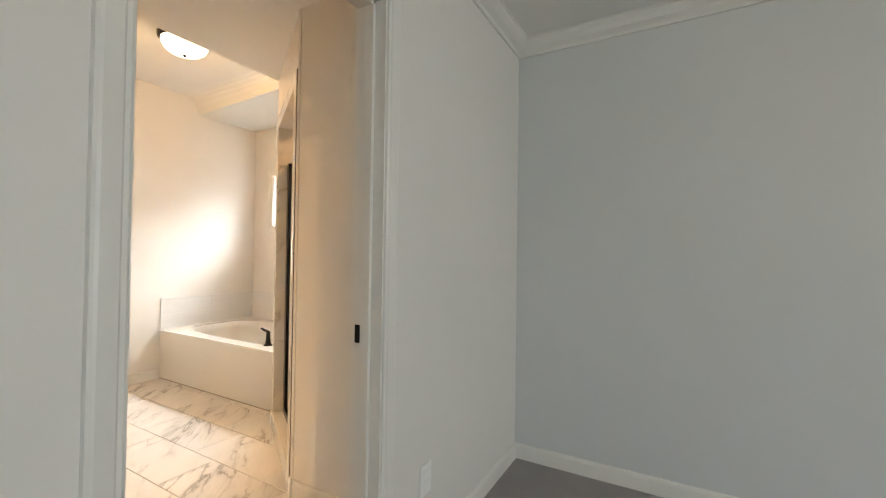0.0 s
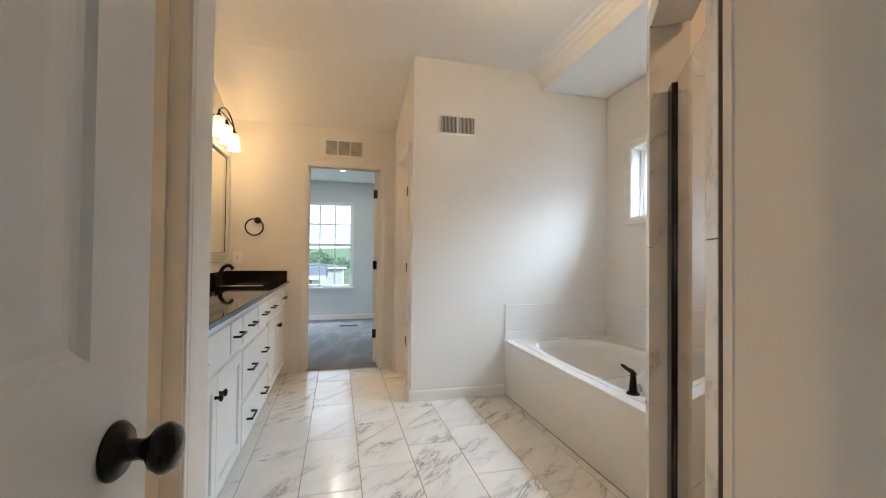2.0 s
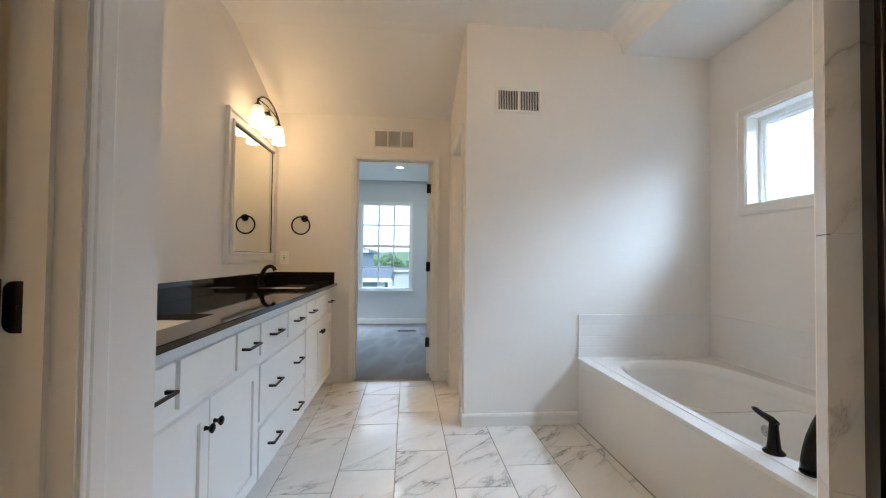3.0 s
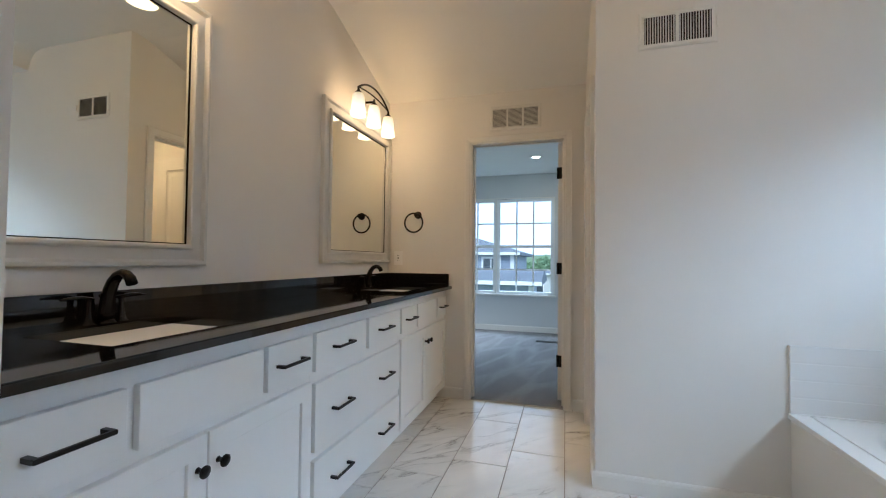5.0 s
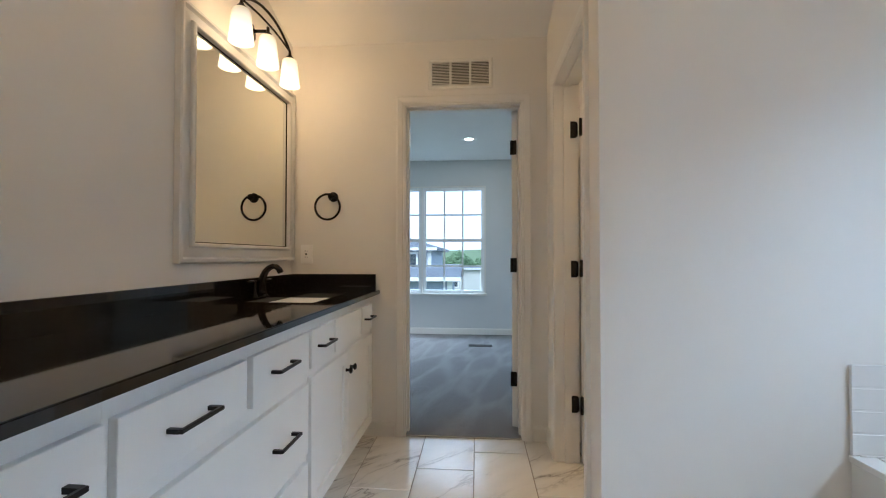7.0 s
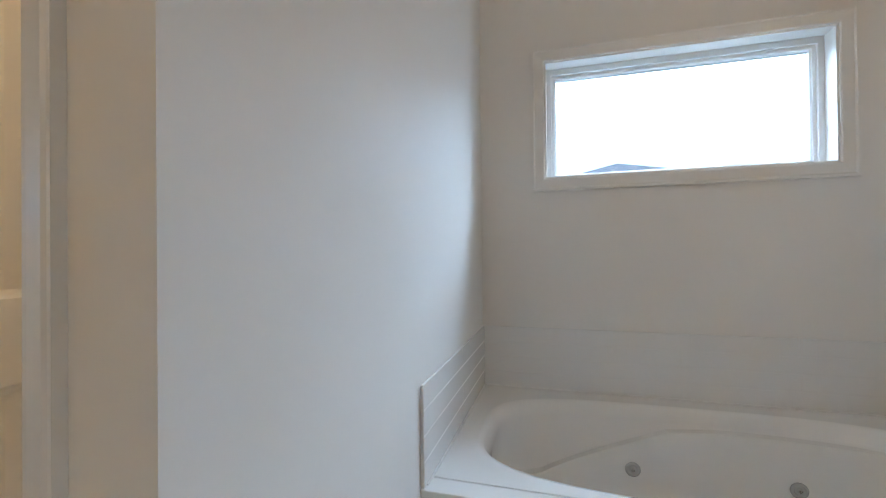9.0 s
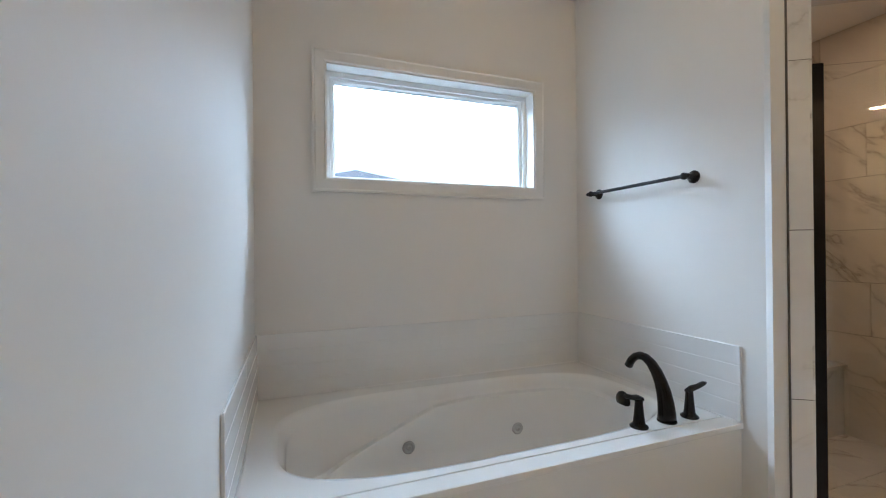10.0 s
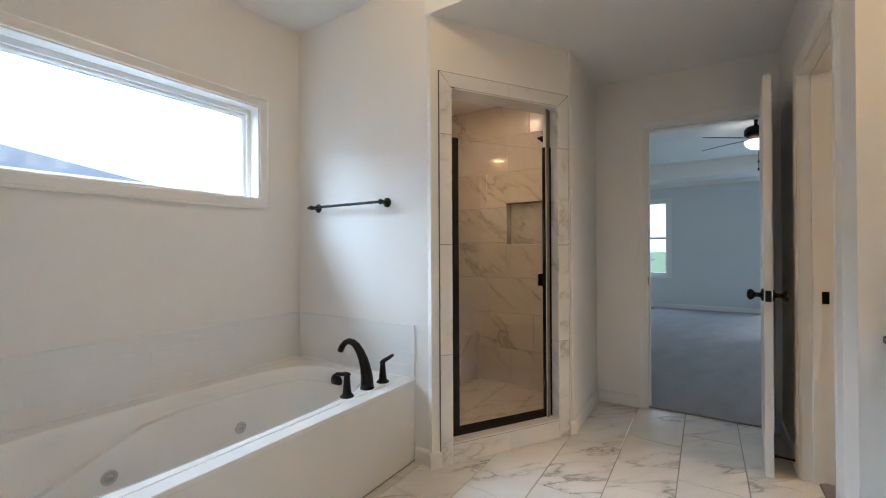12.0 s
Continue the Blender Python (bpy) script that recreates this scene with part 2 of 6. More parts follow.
def mirror_mat():
    mat = bpy.data.materials.new("mirror_silver")
    nt, p = nodes_of(mat)
    p.inputs["Base Color"].default_value = (0.88, 0.88, 0.81, 1)
    p.inputs["Metallic"].default_value = 1.0
    p.inputs["Roughness"].default_value = 0.01
    return mat


silver = mirror_mat()


def glass_mat(name, tintc=(1, 1, 1), rough=0.0):
    mat = bpy.data.materials.new(name)
    nt, p = nodes_of(mat)
    p.inputs["Base Color"].default_value = (*tintc, 1)
    p.inputs["Transmission Weight"].default_value = 1.0
    p.inputs["Roughness"].default_value = rough
    p.inputs["IOR"].default_value = 1.45
    return mat


glass = glass_mat("window_glass")
shower_glass = glass_mat("shower_glass", (0.97, 0.99, 0.98))


def glow_mat(name, colour, strength, fade=False):
    mat = bpy.data.materials.new(name)
    nt, p = nodes_of(mat)
    p.inputs["Base Color"].default_value = (0.9, 0.88, 0.82, 1)
    p.inputs["Roughness"].default_value = 0.25
    vec = coords(nt, (1, 1, 1))
    col = ramp_of(nt, noise_of(nt, vec, 22, 4), [(0.3, tint(colour, 0.9)), (0.7, colour)])
    nt.links.new(col, p.inputs["Emission Color"])
    p.inputs["Emission Strength"].default_value = strength
    if fade:
        # bulb sits low in the shade; hottest glow there is put into emission
        tc = nt.nodes.new("ShaderNodeTexCoord")
        sp = nt.nodes.new("ShaderNodeSeparateXYZ")
        nt.links.new(tc.outputs["Generated"], sp.inputs[0])
        mr = nt.nodes.new("ShaderNodeMapRange")
        mr.inputs["From Min"].default_value, mr.inputs["From Max"].default_value = 0.25, 1.0
        mr.inputs["To Min"].default_value, mr.inputs["To Max"].default_value = strength, strength * 0.16
        nt.links.new(sp.outputs[2], mr.inputs["Value"])
        nt.links.new(mr.outputs[0], p.inputs["Emission Strength"])
    return mat


shade_glow = glow_mat("frosted_shade", (1.0, 0.77, 0.48), 1.1, True)
dome_glow = glow_mat("dome_glass", (1.0, 0.84, 0.60), 1.7)
can_glow = glow_mat("can_lens", (1.0, 0.92, 0.78), 7.0)
fan_glow = glow_mat("fan_glass", (1.0, 0.76, 0.48), 1.0)

# ---------------------------------------------------------------- mesh helpers
PLACE = {}


def box(bm, x0, y0, z0, x1, y1, z1):
    vs = [bm.verts.new((x, y, z)) for z in (z0, z1) for y in (y0, y1) for x in (x0, x1)]
    for f in ((0, 2, 3, 1), (4, 5, 7, 6), (0, 1, 5, 4), (2, 6, 7, 3), (0, 4, 6, 2), (1, 3, 7, 5)):
        bm.faces.new([vs[i] for i in f])
    return bm


def rounded(x0, y0, z0, x1, y1, z1, r=0.003, seg=2):
    bm = box(bmesh.new(), x0, y0, z0, x1, y1, z1)
    bmesh.ops.bevel(bm, geom=bm.edges[:], offset=r, segments=seg, affect="EDGES", profile=0.5)
    return bm


def rod(bm, pts, radii, n=14, cap=True, squash=1.0):
    """A tube through pts, with a radius at each."""
    pts = [Vector(p) for p in pts]
    if not isinstance(radii, (list, tuple)):
        radii = [radii] * len(pts)
    rings = []
    up = None
    for i, p in enumerate(pts):
        d = (pts[min(i + 1, len(pts) - 1)] - pts[max(i - 1, 0)]).normalized()
        if up is None:
            up = Vector((0, 0, 1)) if abs(d.z) < 0.9 else Vector((1, 0, 0))
        side = d.cross(up).normalized()
        up = side.cross(d).normalized()
        rings.append([bm.verts.new(p + (side * math.cos(a) * squash + up * math.sin(a)) * radii[i]) for a in [2 * math.pi * k / n for k in range(n)]])
    for a, b in zip(rings, rings[1:]):
        for k in range(n):
            f = bm.faces.new((a[k], a[(k + 1) % n], b[(k + 1) % n], b[k]))
            f.smooth = True
    if cap:
        bm.faces.new(rings[0][::-1])
        bm.faces.new(rings[-1])
    return bm


def lathe(bm, place, profile, n=28, axis="Z"):
    """A turned shape: profile of (radius, height) along an axis from a place."""
    turn = {"Z": Matrix.Identity(4), "X": pose(0, 0, 0, 0, 90, 0), "Y": pose(0, 0, 0, -90, 0, 0), "-Y": pose(0, 0, 0, 90, 0, 0), "-X": pose(0, 0, 0, 0, -90, 0), "-Z": pose(0, 0, 0, 180, 0, 0)}[axis]
    m = Matrix.Translation(place) @ turn
    rings = []
    for r, h in profile:
        rings.append([bm.verts.new(m @ Vector((max(r, 1e-5) * math.cos(2 * math.pi * k / n), max(r, 1e-5) * math.sin(2 * math.pi * k / n), h))) for k in range(n)])
    for a, b in zip(rings, rings[1:]):
        for k in range(n):
            f = bm.faces.new((a[k], a[(k + 1) % n], b[(k + 1) % n], b[k]))
            f.smooth = True
    bm.faces.new(rings[0][::-1])
    bm.faces.new(rings[-1])
    return bm


def finish(name, bm, material):
    bmesh.ops.recalc_face_normals(bm, faces=bm.faces[:])
    me = bpy.data.meshes.new(name)
    bm.to_mesh(me)
    bm.free()
    me.materials.append(material)
    return new(name, me)


def part(name, bm, material, parent, label=""):
    """One mesh under a thing or a part; bm is in world places."""
    bm.transform(PLACE[parent].inverted())
    ob = finish(name, bm, material)
    ob.parent = parent
    PLACE[ob] = PLACE[parent]
    return tagged(ob, label)


def thing(name, place, label, category, group="", kind="", turn=0.0):
    ob = new(name)
    ob.empty_display_size = 0.05
    PLACE[ob] = pose(*place, 0, 0, turn)
    ob.matrix_world = PLACE[ob]
    return tagged(ob, label, category, group, kind)


def solid(name, bm, material, label, category, kind="structure", group=""):
    ob = finish(name, bm, material)
    PLACE[ob] = Matrix.Identity(4)
    return tagged(ob, label, category, group, kind)


def boxes(name, rows, material, label, category):
    bm = bmesh.new()
    for r in rows:
        box(bm, *r)
    return solid(name, bm, material, label, category)


def strip(profile, path, closed=False, close_profile=True):
    """Sweeps profile points (u, v) along a path given as a function of (u, v) to a list of corners."""
    bm = bmesh.new()
    lines = [[bm.verts.new(p) for p in path(u, v)] for u, v in profile]
    n = len(lines[0])
    pairs = list(zip(lines, lines[1:])) + ([(lines[-1], lines[0])] if close_profile else [])
    for a, b in pairs:
        for i in range(n if closed else n - 1):
            j = (i + 1) % n
            bm.faces.new((a[i], a[j], b[j], b[i]))
    if not closed and close_profile:
        bm.faces.new([l[0] for l in lines])
        bm.faces.new([l[-1] for l in lines][::-1])
    return bm


CASING = [(0, 0), (0, 0.009), (0.004, 0.011), (0.012, 0.011), (0.016, 0.014), (0.030, 0.016), (0.046, 0.018), (0.052, 0.016), (0.058, 0.016), (0.058, 0)]


def casing(origin, along, out, a0, a1, h):
    o, al, ou = Vector(origin), Vector(along), Vector(out)

    def path(u, v):
        return [o + al * (a0 - u) + ou * v, o + al * (a0 - u) + ou * v + Vector((0, 0, h + u)), o + al * (a1 + u) + ou * v + Vector((0, 0, h + u)), o + al * (a1 + u) + ou * v]
    return strip(CASING, path)


def frame_trim(origin, along, out, a0, a1, z0, z1, profile):
    o, al, ou = Vector(origin), Vector(along), Vector(out)

    def path(u, v):
        return [o + al * a + ou * v + Vector((0, 0, z)) for a, z in ((a0 - u, z0 - u), (a0 - u, z1 + u), (a1 + u, z1 + u), (a1 + u, z0 - u))]
    return strip(profile, path, closed=True)

# ---------------------------------------------------------------- structure
TOP = 2.80
C1 = Vector((2.19, 2.355, 0))
C2 = Vector((1.70, 1.585, 0))
DIAG = (C2 - C1).normalized()
OUT = Vector((DIAG.y, -DIAG.x, 0))


def dg(s, o, z):
    """A place on the slanted shower wall: along it, out of it, up."""
    return C1 + DIAG * s + OUT * o + Vector((0, 0, z))


def dbox(bm, s0, o0, z0, s1, o1, z1):
    vs = [bm.verts.new(dg(s, o, z)) for z in (z0, z1) for o in (o0, o1) for s in (s0, s1)]
    for f in ((0, 2, 3, 1), (4, 5, 7, 6), (0, 1, 5, 4), (2, 6, 7, 3), (0, 4, 6, 2), (1, 3, 7, 5)):
        bm.faces.new([vs[i] for i in f])
    return bm


WX, NY, EX = -0.035, 5.21, 3.31
SB, SR = 0.885, 0.765
HEAD = 2.035
wall_w = boxes("wall_vanity", [(WX - 0.12, 2.30, 0, WX, NY + 0.12, TOP)], paint, "warm white painted wall behind the double vanity", "wall")
wall_n = boxes("wall_north", [(WX, NY, 0, 0.682, NY + 0.12, TOP), (1.404, NY, 0, EX, NY + 0.12, TOP), (0.682, NY, HEAD, 1.404, NY + 0.12, TOP)], paint, "warm white painted wall with a doorway to a carpeted room", "wall")
wall_wcw = boxes("wall_toilet_room_side", [(1.55, 4.165, 0, 1.67, 4.345, TOP), (1.55, 4.975, 0, 1.67, NY, TOP), (1.55, 4.345, HEAD, 1.67, 4.975, TOP)], paint, "warm white painted wall with the toilet room doorway", "wall")
wall_wcs = boxes("wall_toilet_room_front", [(1.67, 4.165, 0, EX, 4.26, TOP)], paint, "white painted wall at the end of the bathtub", "wall")
wall_e = boxes("wall_window", [(EX, 0.885, 0, EX + 0.16, 2.668, TOP), (EX, 3.847, 0, EX + 0.16, NY + 0.12, TOP), (EX, 2.668, 0, EX + 0.16, 3.847, 1.478), (EX, 2.668, 2.05, EX + 0.16, 3.847, TOP)], paint, "white painted outside wall with a wide high window", "wall")
bm = bmesh.new()
ring = [(2.2216, 2.37), (EX, 2.37), (EX, 2.25), (2.25, 2.25)]
lo = [bm.verts.new((x, y, 0)) for x, y in ring]
hi = [bm.verts.new((x, y, TOP)) for x, y in ring]
bm.faces.new(lo[::-1])
bm.faces.new(hi)
for i in range(4):
    bm.faces.new((lo[i], lo[(i + 1) % 4], hi[(i + 1) % 4], hi[i]))
wall_ts = solid("wall_tub_end", bm, paint, "white painted wall with a towel bar beside the bathtub", "wall")
bm = bmesh.new()
dbox(bm, -0.045, -0.11, 0, 0.068, 0, TOP)
dbox(bm, 0.812, -0.11, 0, 0.93, 0, TOP)
dbox(bm, 0.068, -0.11, 2.043, 0.812, 0, TOP)
wall_d = solid("wall_shower_slanted", bm, paint, "white painted slanted wall with the shower opening", "wall")
wall_r = boxes("wall_entry_side", [(1.695, SB, 0, 1.81, 1.592, TOP)], paint, "white painted short wall between entry and shower", "wall")
wall_s = boxes("wall_entry", [(-2.5, SR, 0, 0.628, SB, TOP), (1.352, SR, 0, EX, SB, TOP), (0.628, SR, HEAD, 1.352, SB, TOP)], paint, "white painted wall with the bedroom doorway", "wall")
wall_c = boxes("wall_closet", [(0.465, SB, 0, 0.585, 1.49, TOP), (0.465, 2.20, 0, 0.585, 2.42, TOP), (0.465, 1.49, HEAD, 0.585, 2.20, TOP)], paint, "white painted wall with the closet doorway", "wall")
wall_st = boxes("wall_vanity_end", [(WX, 2.30, 0, 0.465, 2.42, TOP)], paint, "white painted wall at the end of the vanity", "wall")
closet = boxes("wall_closet_back", [(-2.12, SB, 0, -2.0, 2.42, TOP), (-2.0, 2.30, 0, WX - 0.12, 2.42, TOP)], paint, "plain white closet wall", "wall")
boxes("ceiling_closet", [(-2.0, SB, 2.41, 0.465, 2.30, 2.50)], ceil_paint, "white painted closet ceiling", "ceiling")
boxes("ceiling_toilet_room", [(1.67, 4.26, 2.41, EX, NY, 2.50)], ceil_paint, "white painted ceiling of the toilet room", "ceiling")
boxes("ceiling_entry", [(0.585, SB, 2.41, 1.695, 2.41, 2.80), (1.695, 1.592, 2.41, 2.235, 2.41, 2.80)], ceil_paint, "white painted lower ceiling over the bathroom entry", "ceiling")


def inside_shower(z0, z1, lo=1.0):
    """A slab over the shower's slanted plan."""
    p, q = dg(0, -0.108, 0), dg(1, -0.108, 0)
    at_y = p + (q - p) * ((2.25 - p.y) / (q.y - p.y))
    at_x = p + (q - p) * ((1.81 - p.x) / (q.x - p.x))
    ring = [(1.81, lo), (2.93, lo), (2.93, 2.25), (at_y.x, 2.25), (1.81, at_x.y)]
    bm = bmesh.new()
    a = [bm.verts.new((x, y, z0)) for x, y in ring]
    b = [bm.verts.new((x, y, z1)) for x, y in ring]
    bm.faces.new(a[::-1])
    bm.faces.new(b)
    for i in range(5):
        bm.faces.new((a[i], a[(i + 1) % 5], b[(i + 1) % 5], b[i]))
    return bm


solid("ceiling_shower", inside_shower(2.38, 2.40), ceil_paint, "white painted ceiling over the shower", "ceiling")
# raised ceiling: flat, sloping to the north wall, a slanted soffit over the tub
FLAT = 2.735
bm = bmesh.new()
prof = [(2.36, FLAT), (4.20, FLAT), (4.30, FLAT - 0.012), (4.40, FLAT - 0.042), (NY, 2.425), (NY, 2.86), (2.36, 2.86)]
a = [bm.verts.new((WX, y, z)) for y, z in prof]
b = [bm.verts.new((2.60, y, z)) for y, z in prof]
bm.faces.new(a)
bm.faces.new(b[::-1])
for i in range(len(prof)):
    j = (i + 1) % len(prof)
    bm.faces.new((a[i], b[i], b[j], a[j]))
solid("ceiling_raised", bm, ceil_paint, "white painted raised ceiling sloping down to the doorway wall", "ceiling")
bm = bmesh.new()
sof = [(2.50, FLAT + 0.05), (2.50, FLAT - 0.001), (2.548, FLAT - 0.008), (2.588, FLAT - 0.028), (2.618, FLAT - 0.060), (2.640, FLAT - 0.100), (2.660, 2.581), (2.664, 2.577), (EX, 2.577), (EX, FLAT + 0.05)]
a = [bm.verts.new((x, 2.37, z if z > FLAT else FLAT - (FLAT - z) * 0.62)) for x, z in sof]
b = [bm.verts.new((x, 4.165, z)) for x, z in sof]
bm.faces.new(a[::-1])
bm.faces.new(b)
for i in range(len(sof)):
    j = (i + 1) % len(sof)
    bm.faces.new((a[i], a[j], b[j], b[i]))
solid("ceiling_soffit", bm, ceil_paint, "white painted dropped soffit with a slanted face over the bathtub", "ceiling")
# floors
boxes("floor_base", [(0.520, SB, -0.12, EX, 2.42, -0.0035), (WX, 2.42, -0.12, EX, NY, -0.0035)], grout, "mortar bed under the marble floor tiles", "floor")
boxes("floor_far_room", [(-1.9, NY, -0.12, 1.90, 8.50, 0.012)], carpet, "grey cut pile carpet with vacuum marks", "floor")
boxes("floor_bedroom", [(-2.5, -5.0, -0.12, 2.62, SB - 0.03, 0.012)], bed_carpet, "dark grey cut pile bedroom carpet", "floor")
boxes("floor_closet", [(-2.0, SB, -0.12, 0.520, 2.30, 0.010)], carpet, "grey cut pile carpet in the closet", "floor")
# far room
boxes("wall_far_room", [(-0.515 - 1.4, 8.45, 0, -0.515, 8.60, 2.6), (1.235, 8.45, 0, 2.02, 8.60, 2.6), (-0.515, 8.45, 0, 1.235, 8.60, 0.56), (-0.515, 8.45, 2.06, 1.235, 8.60, 2.6)], bedpaint, "pale grey painted wall with a double window", "wall")
boxes("wall_far_room_side", [(1.76, NY + 0.12, 0, 1.90, 8.45, 2.6)], bedpaint, "pale grey painted side wall of the far room", "wall")
boxes("wall_far_room_end", [(-1.95, NY + 0.12, 0, -1.80, 8.45, 2.6)], bedpaint, "pale grey painted end wall of the far room", "wall")
boxes("ceiling_far_room", [(-1.95, NY + 0.12, 2.44, 1.76, 8.45, 2.6)], ceil_paint, "white painted ceiling of the far room", "ceiling")
# bedroom
boxes("wall_bedroom_side", [(2.62, -5.0, 0, 2.74, SR, 2.9)], bedpaint, "pale grey painted bedroom wall", "wall")
boxes("wall_bedroom_window", [(-2.5, -5.12, 0, -1.75, -4.97, 2.9), (-0.15, -5.12, 0, 1.60, -4.97, 2.9), (-1.75, -5.12, 0, -0.15, -4.97, 0.66), (-1.75, -5.12, 2.10, -0.15, -4.97, 2.9), (2.35, -5.12, 0, 2.62, -4.97, 2.9), (1.60, -5.12, 0, 2.35, -4.97, 0.66), (1.60, -5.12, 2.10, 2.35, -4.97, 2.9)], bedpaint, "pale grey painted bedroom wall with a tall window", "wall")
boxes("wall_bedroom_far", [(-2.62, -5.0, 0, -2.5, -2.75, 2.9), (-2.62, -1.05, 0, -2.5, SB, 2.9), (-2.62, -2.75, 0, -2.5, -1.05, 0.66), (-2.62, -2.75, 2.17, -2.5, -1.05, 2.9)], bedpaint, "pale grey painted unseen bedroom wall with an added window opening", "wall")
boxes("ceiling_bedroom", [(-2.5, -4.97, 2.44, 2.62, -4.37, 2.9), (-2.5, 0.165, 2.44, 2.62, SR, 2.9), (-2.5, -4.37, 2.44, -1.9, 0.165, 2.9), (2.02, -4.37, 2.44, 2.62, 0.165, 2.9), (-1.9, -4.37, 2.72, 2.02, 0.165, 2.9)], ceil_paint, "white painted tray ceiling of the bedroom", "ceiling")

# baseboards: start, end, outward direction
BASE = [(0, 0), (0, 0.014), (0.066, 0.014), (0.078, 0.011), (0.084, 0.006), (0.084, 0)]


def skirting(p, q, out, lift=0.0):
    p, q, o = Vector((*p, lift)), Vector((*q, lift)), Vector((*out, 0))
    bm = strip(BASE, lambda u, v: [p + o * v + Vector((0, 0, u)), q + o * v + Vector((0, 0, u))])
    return solid("baseboard", bm, trim_paint, "white painted baseboard along the wall", "baseboard")


skirting((1.55 - 0.014, 4.165), (2.335, 4.165), (0, -1))
skirting((1.55, 4.165), (1.55, 4.29), (-1, 0))
skirting((1.55, 5.035), (1.55, NY), (-1, 0))
skirting((1.46, NY), (1.55, NY), (0, -1))
skirting((0.413, NY), (0.625, NY), (0, -1))
skirting((2.2216, 2.37), (2.335, 2.37), (0, 1))
skirting((0.585, SB), (0.585, 1.44), (1, 0))
skirting((0.585, 2.25), (0.585, 2.434), (1, 0))
skirting((0.47, 2.42), (0.585, 2.42), (0, 1))
skirting((1.41, SB), (1.695, SB), (0, 1))
skirting((1.695, SB), (1.695, 1.57), (-1, 0))
d0, d1 = dg(0.893, 0, 0), dg(0.945, 0, 0)
skirting((d0.x, d0.y), (d1.x, d1.y), (OUT.x, OUT.y))
d0, d1 = dg(-0.06, 0, 0), dg(0.008, 0, 0)
skirting((d0.x, d0.y), (d1.x, d1.y), (OUT.x, OUT.y))
skirting((1.41, SR), (2.62, SR), (0, -1), 0.012)
skirting((-2.5, SR), (0.572, SR), (0, -1), 0.012)
skirting((2.62, -4.97), (2.62, SR), (-1, 0), 0.012)
skirting((-2.5, -4.97), (2.62, -4.97), (0, 1), 0.012)
skirting((-1.8, 8.45), (1.76, 8.45), (0, -1), 0.012)
skirting((1.76, NY + 0.12), (1.76, 8.45), (-1, 0), 0.012)

# crown moulding in the bedroom
CROWN = [(0, 0), (0.012, 0), (0.020, 0.014), (0.045, 0.030), (0.062, 0.052), (0.066, 0.070), (0.078, 0.078), (0, 0.078)]


def crown(p, q, out):
    p, q, o = Vector((*p, 2.44)), Vector((*q, 2.44)), Vector((*out, 0))
    bm = strip(CROWN, lambda u, v: [p + o * u + Vector((0, 0, v - 0.078)), q + o * u + Vector((0, 0, v - 0.078))])
    return solid("trim_crown", bm, trim_paint, "white painted crown moulding at the bedroom ceiling", "trim")


crown((-2.5, SR), (2.62, SR), (0, -1))
crown((2.62, -4.97), (2.62, SR), (-1, 0))
crown((-2.5, -4.97), (2.62, -4.97), (0, 1))


# ---------------------------------------------------------------- doors
def jamb(parent, origin, along, out, a0, a1, h, depth, stop):
    """Lining of an opening, with stops; depth runs against out."""
    o, al, ou = Vector(origin), Vector(along), Vector(out)
    for s0, s1 in ((a0, a0 + 0.012), (a1 - 0.012, a1)):
        bm = bmesh.new()
        for b0, b1, d0, d1 in ((s0, s1, -0.002, depth + 0.002), (s0 if s0 == a0 else s1 - 0.024, s0 + 0.024 if s0 == a0 else s1, stop, stop + 0.035)):
            ps = [o + al * a - ou * d + Vector((0, 0, z)) for z in (0, h) for d in (d0, d1) for a in (b0, b1)]
            vs = [bm.verts.new(p) for p in ps]
            for f in ((0, 2, 3, 1), (4, 5, 7, 6), (0, 1, 5, 4), (2, 6, 7, 3), (0, 4, 6, 2), (1, 3, 7, 5)):
                bm.faces.new([vs[i] for i in f])
        part("jamb", bm, trim_paint, parent)
    bm = bmesh.new()
    for z0, z1, d0, d1 in ((h - 0.012, h, -0.002, depth + 0.002), (h - 0.024, h - 0.012, stop, stop + 0.035)):
        ps = [o + al * a - ou * d + Vector((0, 0, z)) for z in (z0, z1) for d in (d0, d1) for a in (a0 + 0.012, a1 - 0.012)]
        vs = [bm.verts.new(p) for p in ps]
        for f in ((0, 2, 3, 1), (4, 5, 7, 6), (0, 1, 5, 4), (2, 6, 7, 3), (0, 4, 6, 2), (1, 3, 7, 5)):
            bm.faces.new([vs[i] for i in f])
    part("head_jamb", bm, trim_paint, parent)


